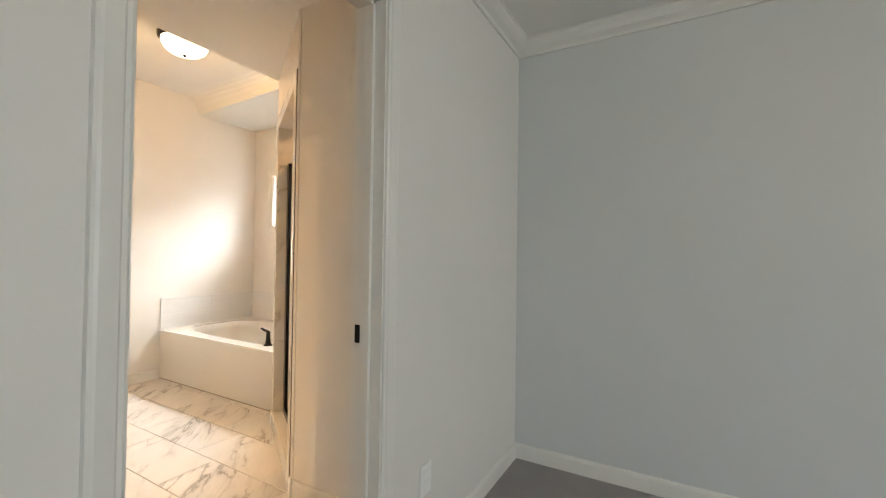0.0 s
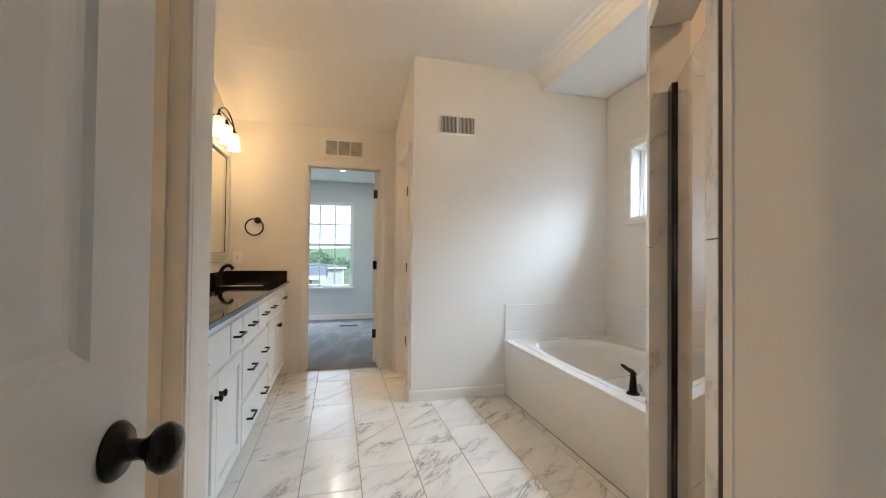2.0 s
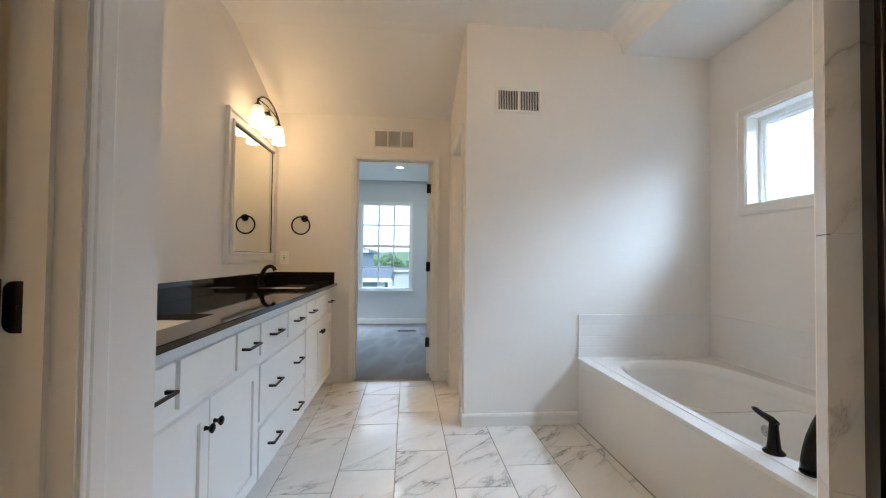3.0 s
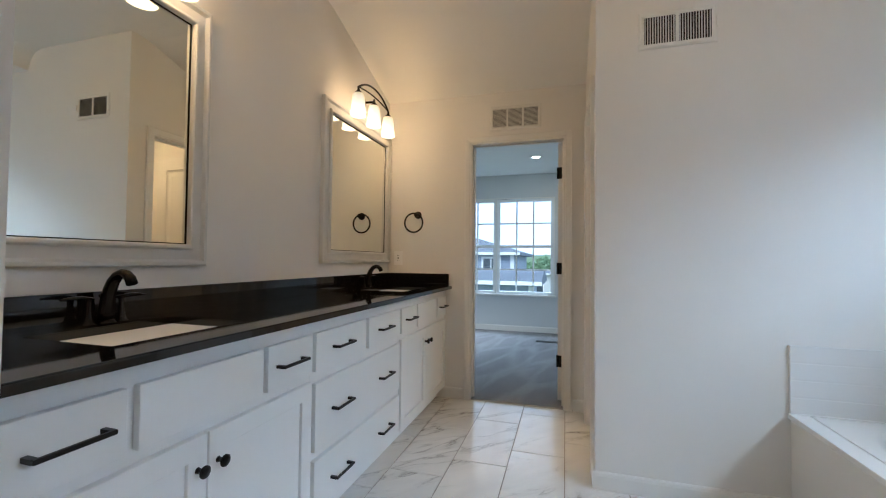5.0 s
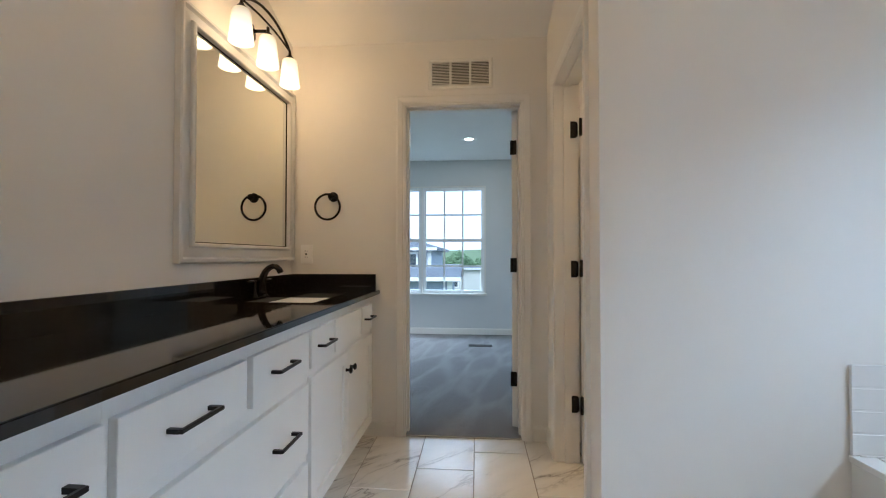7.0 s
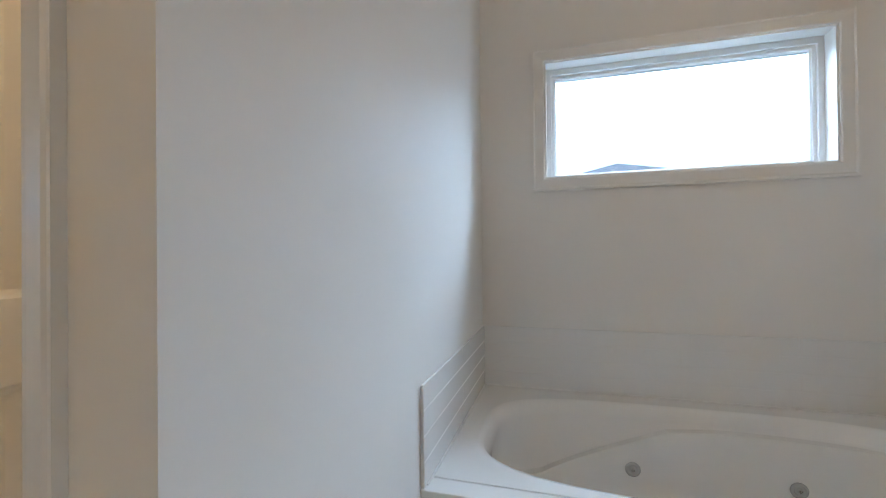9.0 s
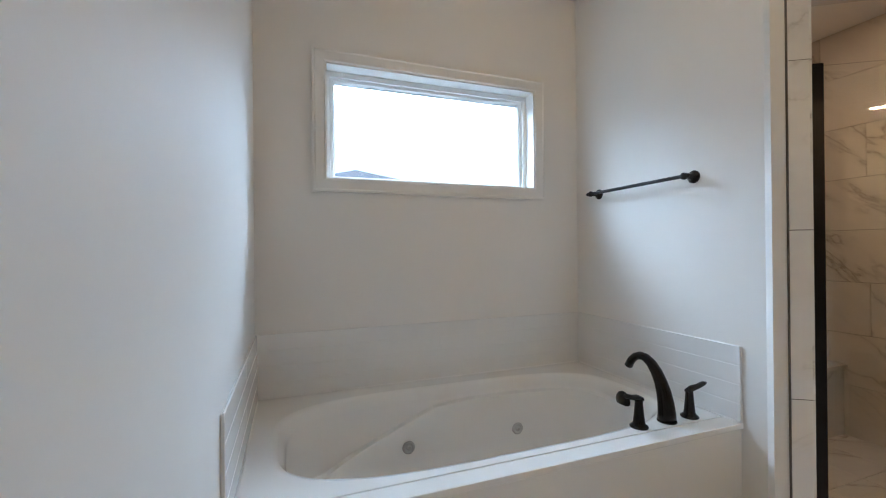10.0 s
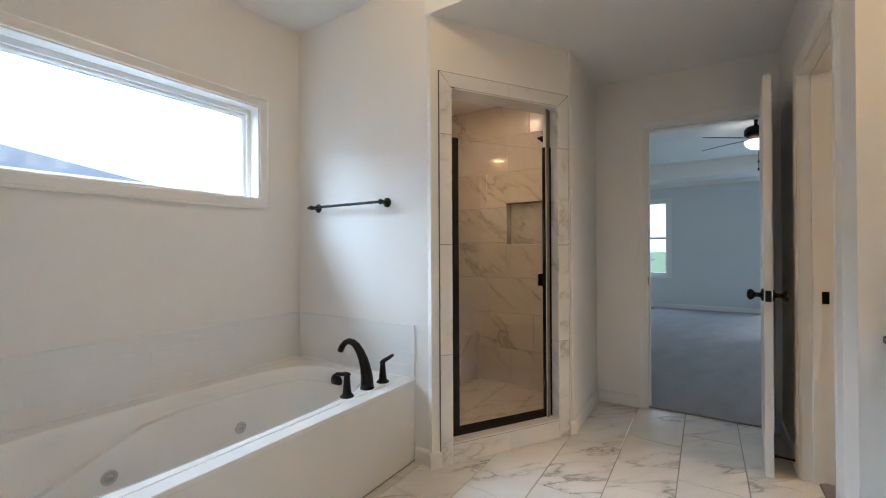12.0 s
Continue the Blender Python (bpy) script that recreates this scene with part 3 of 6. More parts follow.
def leaf_mesh(w, h, t):
    """A two panel door leaf: x from 0 to w, y from 0 to t, z from 0 to h, with moulded recessed panels on both faces."""
    bm = bmesh.new()
    st, rails = 0.116, [(0.0, 0.20), (0.828, 1.018), (h - 0.115, h)]
    box(bm, 0, 0, 0, st, t, h)
    box(bm, w - st, 0, 0, w, t, h)
    for z0, z1 in rails:
        box(bm, st, 0, z0, w - st, t, z1)
    for z0, z1 in ((rails[0][1], rails[1][0]), (rails[1][1], rails[2][0])):
        for yf, yb in ((0.0, 1), (t, -1)):
            loops = []
            for inset, depth in ((0, 0.0), (0.010, 0.0065), (0.020, 0.0085), (0.030, 0.0085), (0.060, 0.0035), (0.066, 0.003)):
                loops.append([bm.verts.new((x, yf + yb * depth, z)) for x, z in ((st + inset, z0 + inset), (w - st - inset, z0 + inset), (w - st - inset, z1 - inset), (st + inset, z1 - inset))])
            for a, b in zip(loops, loops[1:]):
                for i in range(4):
                    bm.faces.new((a[i], a[(i + 1) % 4], b[(i + 1) % 4], b[i]))
            bm.faces.new(loops[-1])
    return bm


KNOB = [(0.0, 0), (0.033, 0), (0.033, 0.004), (0.028, 0.010), (0.013, 0.014), (0.0115, 0.028), (0.014, 0.036), (0.024, 0.043), (0.0285, 0.052), (0.0285, 0.058), (0.023, 0.066), (0.012, 0.070), (0.0, 0.071)]


def leaf(parent, w, h, t, m, knob_z=0.905, label="", hinge_heights=(0.30, 1.02, 1.77), hinge_y=0.0):
    """Hangs a leaf whose hinge edge lies at the pose m."""
    bm = leaf_mesh(w, h, t)
    bm.transform(m)
    lf = part("leaf", bm, door_paint, parent, label)
    for y, ax in ((0.0, "-Y"), (t, "Y")):
        bm = lathe(bmesh.new(), (w - 0.07, y, knob_z), KNOB, 24, ax)
        bm.transform(m)
        part("door_knob", bm, bronze, lf, "oil rubbed bronze knob")
    bm = box(bmesh.new(), w - 0.001, 0.005, knob_z - 0.028, w + 0.0015, t - 0.005, knob_z + 0.028)
    bm.transform(m)
    part("latch_plate", bm, bronze, lf)
    for hz in hinge_heights:
        bm = rod(bmesh.new(), [(-0.006, hinge_y, hz - 0.045), (-0.006, hinge_y, hz + 0.045)], 0.0085, 12)
        y0, y1 = (0.0, 0.032) if hinge_y < t / 2 else (t - 0.032, t)
        box(bm, -0.0035, y0, hz - 0.045, -0.001, y1, hz + 0.045)
        bm.transform(m)
        part("hinge", bm, bronze, lf, "black bronze hinge")
    return lf


def hinge_plate(parent, x0, y0, x1, y1, z, hh=0.045):
    """A flat hinge leaf with rounded corners and three screws, in the plane x or y."""
    flat_x = (x1 - x0) < (y1 - y0)
    a0, a1 = (y0, y1) if flat_x else (x0, x1)
    d0, d1 = (x0, x1) if flat_x else (y0, y1)
    r = 0.017
    ring = []
    for ca, cz, st in ((a1 - r, z + hh - r, 0), (a0 + r, z + hh - r, 90), (a0 + r, z - hh + r, 180), (a1 - r, z - hh + r, 270)):
        for k in range(5):
            an = radians(st + 22.5 * k)
            ring.append((ca + r * math.cos(an), cz + r * math.sin(an)))
    bm = bmesh.new()
    place = (lambda a, d, zz: (d, a, zz)) if flat_x else (lambda a, d, zz: (a, d, zz))
    lo = [bm.verts.new(place(a, d0, zz)) for a, zz in ring]
    hi = [bm.verts.new(place(a, d1, zz)) for a, zz in ring]
    bm.faces.new(lo)
    bm.faces.new(hi[::-1])
    for i in range(len(ring)):
        j = (i + 1) % len(ring)
        bm.faces.new((lo[i], lo[j], hi[j], hi[i]))
    hp = part("hinge_plate", bm, bronze, parent, "black bronze hinge plate")
    for k in (-1, 0, 1):
        am = (a0 + a1) / 2 + (0.006 if k else -0.006)
        part("screw", lathe(bmesh.new(), place(am, (d0 + d1) / 2, z + k * hh * 0.62), [(0, -0.0022), (0.0042, -0.0022), (0.0042, 0.0022), (0, 0.0022)], 12, "X" if flat_x else "Y"), black, hp)


# entry door, open into the bathroom
door_1 = thing("door_1", (1.0, SB, 0), "white two panel door standing open, with bronze knob and white casing", "door", kind="structure")
part("casing", casing((0, SB, 0), (1, 0, 0), (0, 1, 0), 0.634, 1.346, HEAD - 0.006), trim_paint, door_1)
part("casing", casing((0, SR, 0.012), (1, 0, 0), (0, -1, 0), 0.634, 1.346, HEAD - 0.018), trim_paint, door_1)
jamb(door_1, (0, SR, 0), (1, 0, 0), (0, -1, 0), 0.628, 1.352, HEAD, 0.12, 0.042)
ang = math.degrees(math.atan2(0.69, 0.048))
leaf(door_1, 0.695, 2.015, 0.035, pose(0.690, SB + 0.010, 0.014, 0, 0, ang), label="white two panel leaf", hinge_heights=(0.28, 1.065, 1.80), hinge_y=0.035)
for hz in (0.28, 1.065, 1.80):
    hinge_plate(door_1, 0.6395, SB - 0.085, 0.6425, SB - 0.001, hz + 0.014, 0.05)
part("strike_plate", rounded(1.3375, SB - 0.048, 0.895, 1.3405, SB - 0.012, 0.955, 0.0008, 1), bronze, door_1, "black bronze strike plate")

# closet door, open into the closet
door_2 = thing("door_2", (0.525, 1.85, 0), "white two panel closet door open inwards, with white casing", "door", kind="structure")
part("casing", casing((0.585, 0, 0), (0, 1, 0), (1, 0, 0), 1.496, 2.194, HEAD - 0.006), trim_paint, door_2)
jamb(door_2, (0.465, 0, 0), (0, 1, 0), (-1, 0, 0), 1.49, 2.20, HEAD, 0.12, 0.042)
leaf(door_2, 0.655, 2.015, 0.035, pose(0.452, 2.180, 0.014, 0, 0, 180), label="white two panel leaf", hinge_y=0.0)
for hz in (0.30, 1.02, 1.77):
    hinge_plate(door_2, 0.466, 2.1855, 0.530, 2.1885, hz + 0.01)
part("strike_plate", rounded(0.478, 1.5015, 0.885, 0.512, 1.5045, 0.945, 0.0008, 1), bronze, door_2, "black bronze strike plate")

# toilet room door
door_3 = thing("door_3", (1.61, 4.66, 0), "white two panel toilet room door open inwards", "door", kind="structure")
part("casing", casing((1.55, 0, 0), (0, 1, 0), (-1, 0, 0), 4.351, 4.969, HEAD - 0.006), trim_paint, door_3)
jamb(door_3, (1.67, 0, 0), (0, 1, 0), (1, 0, 0), 4.345, 4.975, HEAD, 0.12, 0.042)
leaf(door_3, 0.58, 2.015, 0.035, pose(1.682, 4.926, 0.014, 0, 0, 3), label="white two panel leaf", hinge_y=0.0)
for hz in (0.30, 1.02, 1.77):
    hinge_plate(door_3, 1.606, 4.9605, 1.669, 4.9635, hz + 0.01)

# far room door
door_4 = thing("door_4", (1.05, NY + 0.06, 0), "white two panel door open into the carpeted room, bronze hinges", "door", kind="structure")
part("casing", casing((0, NY, 0), (1, 0, 0), (0, -1, 0), 0.688, 1.398, HEAD - 0.006), trim_paint, door_4)
part("casing", casing((0, NY + 0.12, 0.012), (1, 0, 0), (0, 1, 0), 0.688, 1.398, HEAD - 0.018), trim_paint, door_4)
jamb(door_4, (0, NY + 0.12, 0), (1, 0, 0), (0, 1, 0), 0.682, 1.404, HEAD, 0.12, 0.042)
leaf(door_4, 0.67, 2.005, 0.035, pose(1.383, NY + 0.135, 0.022, 0, 0, 70), label="white two panel leaf", hinge_y=0.035)
for hz in (0.30, 1.02, 1.77):
    hinge_plate(door_4, 1.3895, NY + 0.055, 1.3925, NY + 0.119, hz + 0.01)
part("threshold", rounded(0.694, NY - 0.004, -0.003, 1.392, NY + 0.02, 0.011, 0.003, 1), chrome, door_4, "metal carpet edge strip")

# ---------------------------------------------------------------- windows
WTRIM = [(0, 0), (0, 0.010), (0.006, 0.013), (0.045, 0.016), (0.052, 0.020), (0.062, 0.020), (0.062, 0)]
window_1 = thing("window_1", (EX + 0.08, 3.26, 1.478), "wide fixed bathroom window with white casing and vinyl frame", "window", kind="structure")
part("window_casing", frame_trim((EX, 0, 0), (0, 1, 0), (-1, 0, 0), 2.668, 3.847, 1.478, 2.05, WTRIM), trim_paint, window_1)
part("reveal", frame_trim((EX, 0, 0), (0, 1, 0), (-1, 0, 0), 2.676, 3.839, 1.486, 2.042, [(0, 0.004), (0, -0.09), (0.008, -0.09), (0.008, 0.004)]), trim_paint, window_1)
part("window_frame", frame_trim((EX + 0.11, 0, 0), (0, 1, 0), (-1, 0, 0), 2.722, 3.793, 1.512, 1.990, [(0, 0), (0, 0.012), (0.008, 0.020), (0.022, 0.020), (0.024, 0.032), (0.052, 0.032), (0.052, -0.02), (0, -0.02)]), vinyl, window_1)
ob = part("pane", box(bmesh.new(), EX + 0.106, 2.718, 1.508, EX + 0.112, 3.797, 1.994), glass, window_1)
ob.visible_shadow = False


def sash_window(name, label, fn, along, z0, z1, a0, a1, grids):
    """A double hung window in a wall: fn(a, d, z) gives places, d inwards."""
    win = thing(name, fn((a0 + a1) / 2, 0, z0), label, "window", kind="structure")

    def bar(nm, b0, b1, y0, y1, d0, d1, mat=vinyl):
        bm = bmesh.new()
        vs = [bm.verts.new(fn(a, d, z)) for z in (y0, y1) for d in (d0, d1) for a in (b0, b1)]
        for f in ((0, 2, 3, 1), (4, 5, 7, 6), (0, 1, 5, 4), (2, 6, 7, 3), (0, 4, 6, 2), (1, 3, 7, 5)):
            bm.faces.new([vs[i] for i in f])
        return part(nm, bm, mat, win)
    mid = (z0 + z1) / 2
    for p in ((a0, a0 + 0.026, z0, z1), (a1 - 0.026, a1, z0, z1), (a0 + 0.026, a1 - 0.026, z0, z0 + 0.04), (a0 + 0.026, a1 - 0.026, z1 - 0.04, z1)):
        bar("window_frame", *p, -0.10, -0.02)
    bar("meeting_rail", a0 + 0.026, a1 - 0.026, mid - 0.022, mid + 0.022, -0.085, -0.035)
    for s0, s1, dd in ((z0 + 0.04, mid - 0.022, -0.045), (mid + 0.022, z1 - 0.04, -0.075)):
        for p in ((a0 + 0.026, a0 + 0.046, s0, s1), (a1 - 0.046, a1 - 0.026, s0, s1)):
            bar("sash", *p, dd - 0.015, dd + 0.012)
        g = bar("pane", a0 + 0.046, a1 - 0.046, s0, s1, dd - 0.004, dd + 0.001, glass)
        g.visible_shadow = False
        if grids:
            w = a1 - a0 - 0.092
            for k in range(1, grids):
                c = a0 + 0.046 + w * k / grids
                bar("grille", c - 0.012, c + 0.012, s0, s1, dd + 0.002, dd + 0.009)
            bar("grille", a0 + 0.046, a1 - 0.046, (s0 + s1) / 2 - 0.012, (s0 + s1) / 2 + 0.012, dd + 0.0025, dd + 0.0095)
    return win


far = lambda a, d, z: Vector((a, 8.45 - d, z))
for a0, a1, nm in ((0.367, 1.235, "window_2"), (-0.515, 0.353, "window_3")):
    sash_window(nm, "white double hung window with grilles in a pale grey wall", far, None, 0.58, 2.06, a0, a1, 3)
boxes("trim_window_mullion", [(0.353, 8.452, 0.58, 0.367, 8.56, 2.06)], trim_paint, "white post between two windows", "trim")
solid("trim_far_window", frame_trim((0, 8.45, 0), (1, 0, 0), (0, -1, 0), -0.515, 1.235, 0.58, 2.06, [(0, 0.001), (0, 0.006), (0.018, 0.006), (0.018, 0.001)]), trim_paint, "white window casing in the far room", "trim")
boxes("trim_far_window_sill", [(-0.55, 8.40, 0.555, 1.27, 8.56, 0.578)], trim_paint, "white window sill", "trim")
bedw = lambda a, d, z: Vector((a, -4.97 + d, z))
sash_window("window_4", "unseen white double hung bedroom window added for daylight looking on grass", bedw, None, 0.66, 2.10, 1.60, 2.35, 0)
solid("trim_bedroom_window", frame_trim((0, -4.97, 0), (1, 0, 0), (0, 1, 0), 1.60, 2.35, 0.66, 2.10, WTRIM), trim_paint, "white bedroom window casing", "trim")
# Window pair out of view, added so that daylight reaches the entry wall.
for a0, a1, nm in ((-1.75, -0.96, "window_7"), (-0.94, -0.15, "window_8")):
    sash_window(nm, "unseen white double hung bedroom window added for daylight", bedw, None, 0.66, 2.10, a0, a1, 0)
# Side windows out of view, added to let daylight into the bedroom.
bedv = lambda a, d, z: Vector((-2.5 + d, a, z))
for a0, a1, nm in ((-2.75, -1.92, "window_5"), (-1.88, -1.05, "window_6")):
    sash_window(nm, "unseen white double hung bedroom window added for daylight", bedv, None, 0.66, 2.17, a0, a1, 0)

# ---------------------------------------------------------------- vanity
FX = 0.472          # face frame
TOPZ, THICK = 0.891, 0.024


def pull(parent, y, z, length=0.142):
    """A square bar pull, level, on a drawer front."""
    x = FX + 0.020
    bm = rounded(x + 0.026, y - length / 2, z - 0.005, x + 0.036, y + length / 2, z + 0.005, 0.0018, 1)
    for s in (-1, 1):
        a = y + s * (length / 2 - 0.006)
        box(bm, x - 0.001, a - 0.0055, z - 0.005, x + 0.0275, a + 0.0055, z + 0.005)
    part("handle", bm, black, parent, "square black bar handle")


def cab_knob(parent, y, z):
    bm = lathe(bmesh.new(), (FX + 0.019, y, z), [(0.0, 0), (0.009, 0), (0.007, 0.006), (0.0065, 0.014), (0.012, 0.019), (0.0165, 0.024), (0.0165, 0.028), (0.011, 0.032), (0, 0.033)], 20, "X")
    part("knob", bm, bronze, parent, "round bronze knob")


def slab(cab, y0, y1, z0, z1, pulls=()):
    ob = part("drawer_front", rounded(FX, y0, z0, FX + 0.020, y1, z1, 0.0025), cab_paint, cab)
    for p in pulls:
        pull(ob, p, (z0 + z1) / 2 + 0.002)
    return ob


def shaker(cab, y0, y1, z0, z1, knob):
    """A flat panel door: raised frame round a sunk panel, one mesh."""
    bm = bmesh.new()
    w = 0.058
    rings = []
    for inset, x in ((0, 0), (0, 0.0182), (0.0018, 0.020), (w - 0.0018, 0.020), (w, 0.0182), (w, 0.0085)):
        rings.append([bm.verts.new((FX + x, y, z)) for y, z in ((y0 + inset, z0 + inset), (y1 - inset, z0 + inset), (y1 - inset, z1 - inset), (y0 + inset, z1 - inset))])
    for a, b in zip(rings, rings[1:]):
        for i in range(4):
            j = (i + 1) % 4
            bm.faces.new((a[i], a[j], b[j], b[i]))
    bm.faces.new(rings[-1])
    bm.faces.new(rings[0][::-1])
    bmesh.ops.recalc_face_normals(bm, faces=bm.faces[:])
    ob = part("cabinet_door", bm, cab_paint, cab)
    cab_knob(ob, *knob)
    return ob


def cabinet(y0, y1, label):
    cab = thing("vanity_cabinet", (0.2, (y0 + y1) / 2, 0), label, "cabinet", "vanity cabinets")
    bm = bmesh.new()
    box(bm, WX + 0.002, y0, 0.088, FX, y1, TOPZ - THICK)
    bmesh.ops.bevel(bm, geom=bm.edges[:], offset=0.0012, segments=1, affect="EDGES")
    part("body", bm, cab_paint, cab)
    part("toe_kick", box(bmesh.new(), WX + 0.002, y0 + 0.001, 0, FX - 0.06, y1 - 0.001, 0.088), cab_paint, cab)
    return cab


R0, R1 = 0.664, 0.812
V0 = 2.425
c = cabinet(V0, 3.380, "white shaker vanity cabinet with two doors and two small drawers")
slab(c, V0 + 0.015, 2.682, R0, R1, (2.567,))
slab(c, 2.708, 3.104, R0, R1)
slab(c, 3.126, 3.368, R0, R1, (3.234,))
shaker(c, V0 + 0.015, 2.896, 0.100, 0.632, (2.866, 0.545))
shaker(c, 2.902, 3.368, 0.100, 0.632, (2.932, 0.545))
c = cabinet(3.380, 4.236, "white vanity drawer cabinet with six black handles")
slab(c, 3.392, 3.806, R0, R1, (3.577,))
slab(c, 3.836, 4.226, R0, R1, (4.008,))
for z0, z1 in ((0.356, 0.618), (0.094, 0.322)):
    slab(c, 3.392, 4.226, z0, z1, (3.577, 4.02))
c = cabinet(4.236, NY - 0.005, "white shaker vanity cabinet in the corner beside the doorway")
slab(c, 4.254, 4.506, R0, R1, (4.382,))
slab(c, 4.528, 4.925, R0, R1)
slab(c, 4.955, 5.176, R0, R1, (5.070,))
shaker(c, 4.254, 4.704, 0.100, 0.632, (4.674, 0.545))
shaker(c, 4.710, 5.170, 0.100, 0.632, (4.740, 0.545))

SINKS = [(0.085, 2.712, 0.395, 3.125), (0.085, 4.500, 0.395, 4.940)]
top = thing("countertop", (0.25, 3.8, TOPZ), "polished dark brown quartz countertop with two sink cutouts and backsplash", "countertop")
CX = 0.532
bm = bmesh.new()
xs = [WX + 0.001, 0.085, 0.395, CX]
ys = [V0 - 0.003, 2.712, 3.125, 4.500, 4.940, NY - 0.002]
grid = {(i, j, k): bm.verts.new((x, y, z)) for i, x in enumerate(xs) for j, y in enumerate(ys) for k, z in enumerate((TOPZ - THICK, TOPZ))}
there = lambda i, j: 0 <= i < 3 and 0 <= j < 5 and not (i == 1 and j in (1, 3))
for i in range(3):
    for j in range(5):
        if not there(i, j):
            continue
        for k in (0, 1):
            bm.faces.new([grid[c] for c in ((i, j, k), (i + 1, j, k), (i + 1, j + 1, k), (i, j + 1, k))])
        for ni, nj, a, b in ((i - 1, j, (i, j), (i, j + 1)), (i + 1, j, (i + 1, j), (i + 1, j + 1)), (i, j - 1, (i, j), (i + 1, j)), (i, j + 1, (i, j + 1), (i + 1, j + 1))):
            if not there(ni, nj):
                bm.faces.new([grid[c] for c in ((*a, 0), (*b, 0), (*b, 1), (*a, 1))])
bmesh.ops.recalc_face_normals(bm, faces=bm.faces[:])
bmesh.ops.bevel(bm, geom=[e for e in bm.edges if len(e.link_faces) == 2 and e.calc_face_angle(0) > 0.5], offset=0.003, segments=2, affect="EDGES")
part("slab", bm, quartz, top)
part("backsplash", rounded(WX + 0.001, V0 - 0.003, TOPZ, WX + 0.021, NY - 0.002, 0.988, 0.0015), quartz, top, "dark quartz backsplash")
part("side_splash", rounded(WX + 0.021, NY - 0.022, TOPZ, CX - 0.025, NY - 0.002, 0.988, 0.0015), quartz, top, "dark quartz side splash")


def sink(x0, y0, x1, y1):
    s = thing("sink", ((x0 + x1) / 2, (y0 + y1) / 2, 0.70), "white rectangular undermount porcelain sink", "sink", "vanity sinks")
    bm = bmesh.new()
    loops = []
    for inset, z in ((-0.02, TOPZ - THICK - 0.001), (-0.004, TOPZ - THICK - 0.001), (0.0, TOPZ - THICK - 0.008), (0.012, 0.745), (0.03, 0.715), (0.07, 0.705), (0.13, 0.702)):
        pts = []
        r = 0.035
        a0, a1, b0, b1 = x0 + inset, x1 - inset, y0 + inset, y1 - inset
        for cx, cy, st in ((a1 - r, b1 - r, 0), (a0 + r, b1 - r, 90), (a0 + r, b0 + r, 180), (a1 - r, b0 + r, 270)):
            for k in range(5):
                an = radians(st + k * 22.5)
                pts.append((cx + r * math.cos(an), cy + r * math.sin(an), z))
        loops.append([bm.verts.new(p) for p in pts])
    for a, b in zip(loops, loops[1:]):
        n = len(a)
        for i in range(n):
            f = bm.faces.new((a[i], a[(i + 1) % n], b[(i + 1) % n], b[i]))
            f.smooth = True
    bm.faces.new(loops[-1])
    part("basin", bm, porcelain, s)
    part("drain", lathe(bmesh.new(), ((x0 + x1) / 2 - 0.03, (y0 + y1) / 2, 0.7025), [(0, 0), (0.022, 0), (0.022, 0.003), (0.012, 0.0045), (0, 0.0045)], 20), bronze, s)


for r in SINKS:
    sink(*r)


def faucet(y):
    f = thing("sink_faucet", (0.035, y, TOPZ), "oil rubbed bronze widespread faucet on the dark countertop", "faucet", "vanity faucets")
    bm = bmesh.new()
    x = 0.030
    lathe(bm, (x, y, TOPZ), [(0.0, 0), (0.028, 0), (0.028, 0.003), (0.024, 0.008), (0.0225, 0.014), (0, 0.014)], 24)
    path = [(0.030, 0.008), (0.0305, 0.04), (0.034, 0.08), (0.042, 0.118), (0.056, 0.150), (0.074, 0.171), (0.094, 0.180), (0.112, 0.177), (0.126, 0.164), (0.136, 0.144)]
    rod(bm, [(px, y, TOPZ + pz * 0.87) for px, pz in path], [0.0225, 0.0205, 0.0185, 0.017, 0.0158, 0.0148, 0.014, 0.0138, 0.014, 0.0142], 18, squash=1.15)
    part("spout", bm, bronze, f)
    for s in (-1, 1):
        yy = y + s * 0.048
        bm = lathe(bmesh.new(), (x - 0.004, yy, TOPZ), [(0, 0), (0.023, 0), (0.023, 0.003), (0.015, 0.009), (0.0105, 0.025), (0.0078, 0.055), (0.0085, 0.074), (0.006, 0.080), (0, 0.081)], 20)
        part("handle", bm, bronze, f)
        bm = rod(bmesh.new(), [(x - 0.004, yy - s * 0.010, TOPZ + 0.078), (x - 0.004, yy + s * 0.018, TOPZ + 0.083), (x - 0.003, yy + s * 0.050, TOPZ + 0.084), (x - 0.002, yy + s * 0.074, TOPZ + 0.0815)], [0.006, 0.0065, 0.0058, 0.003], 12, squash=1.7)
        part("lever", bm, bronze, f)
    return f


faucet(2.945)
faucet(4.720)


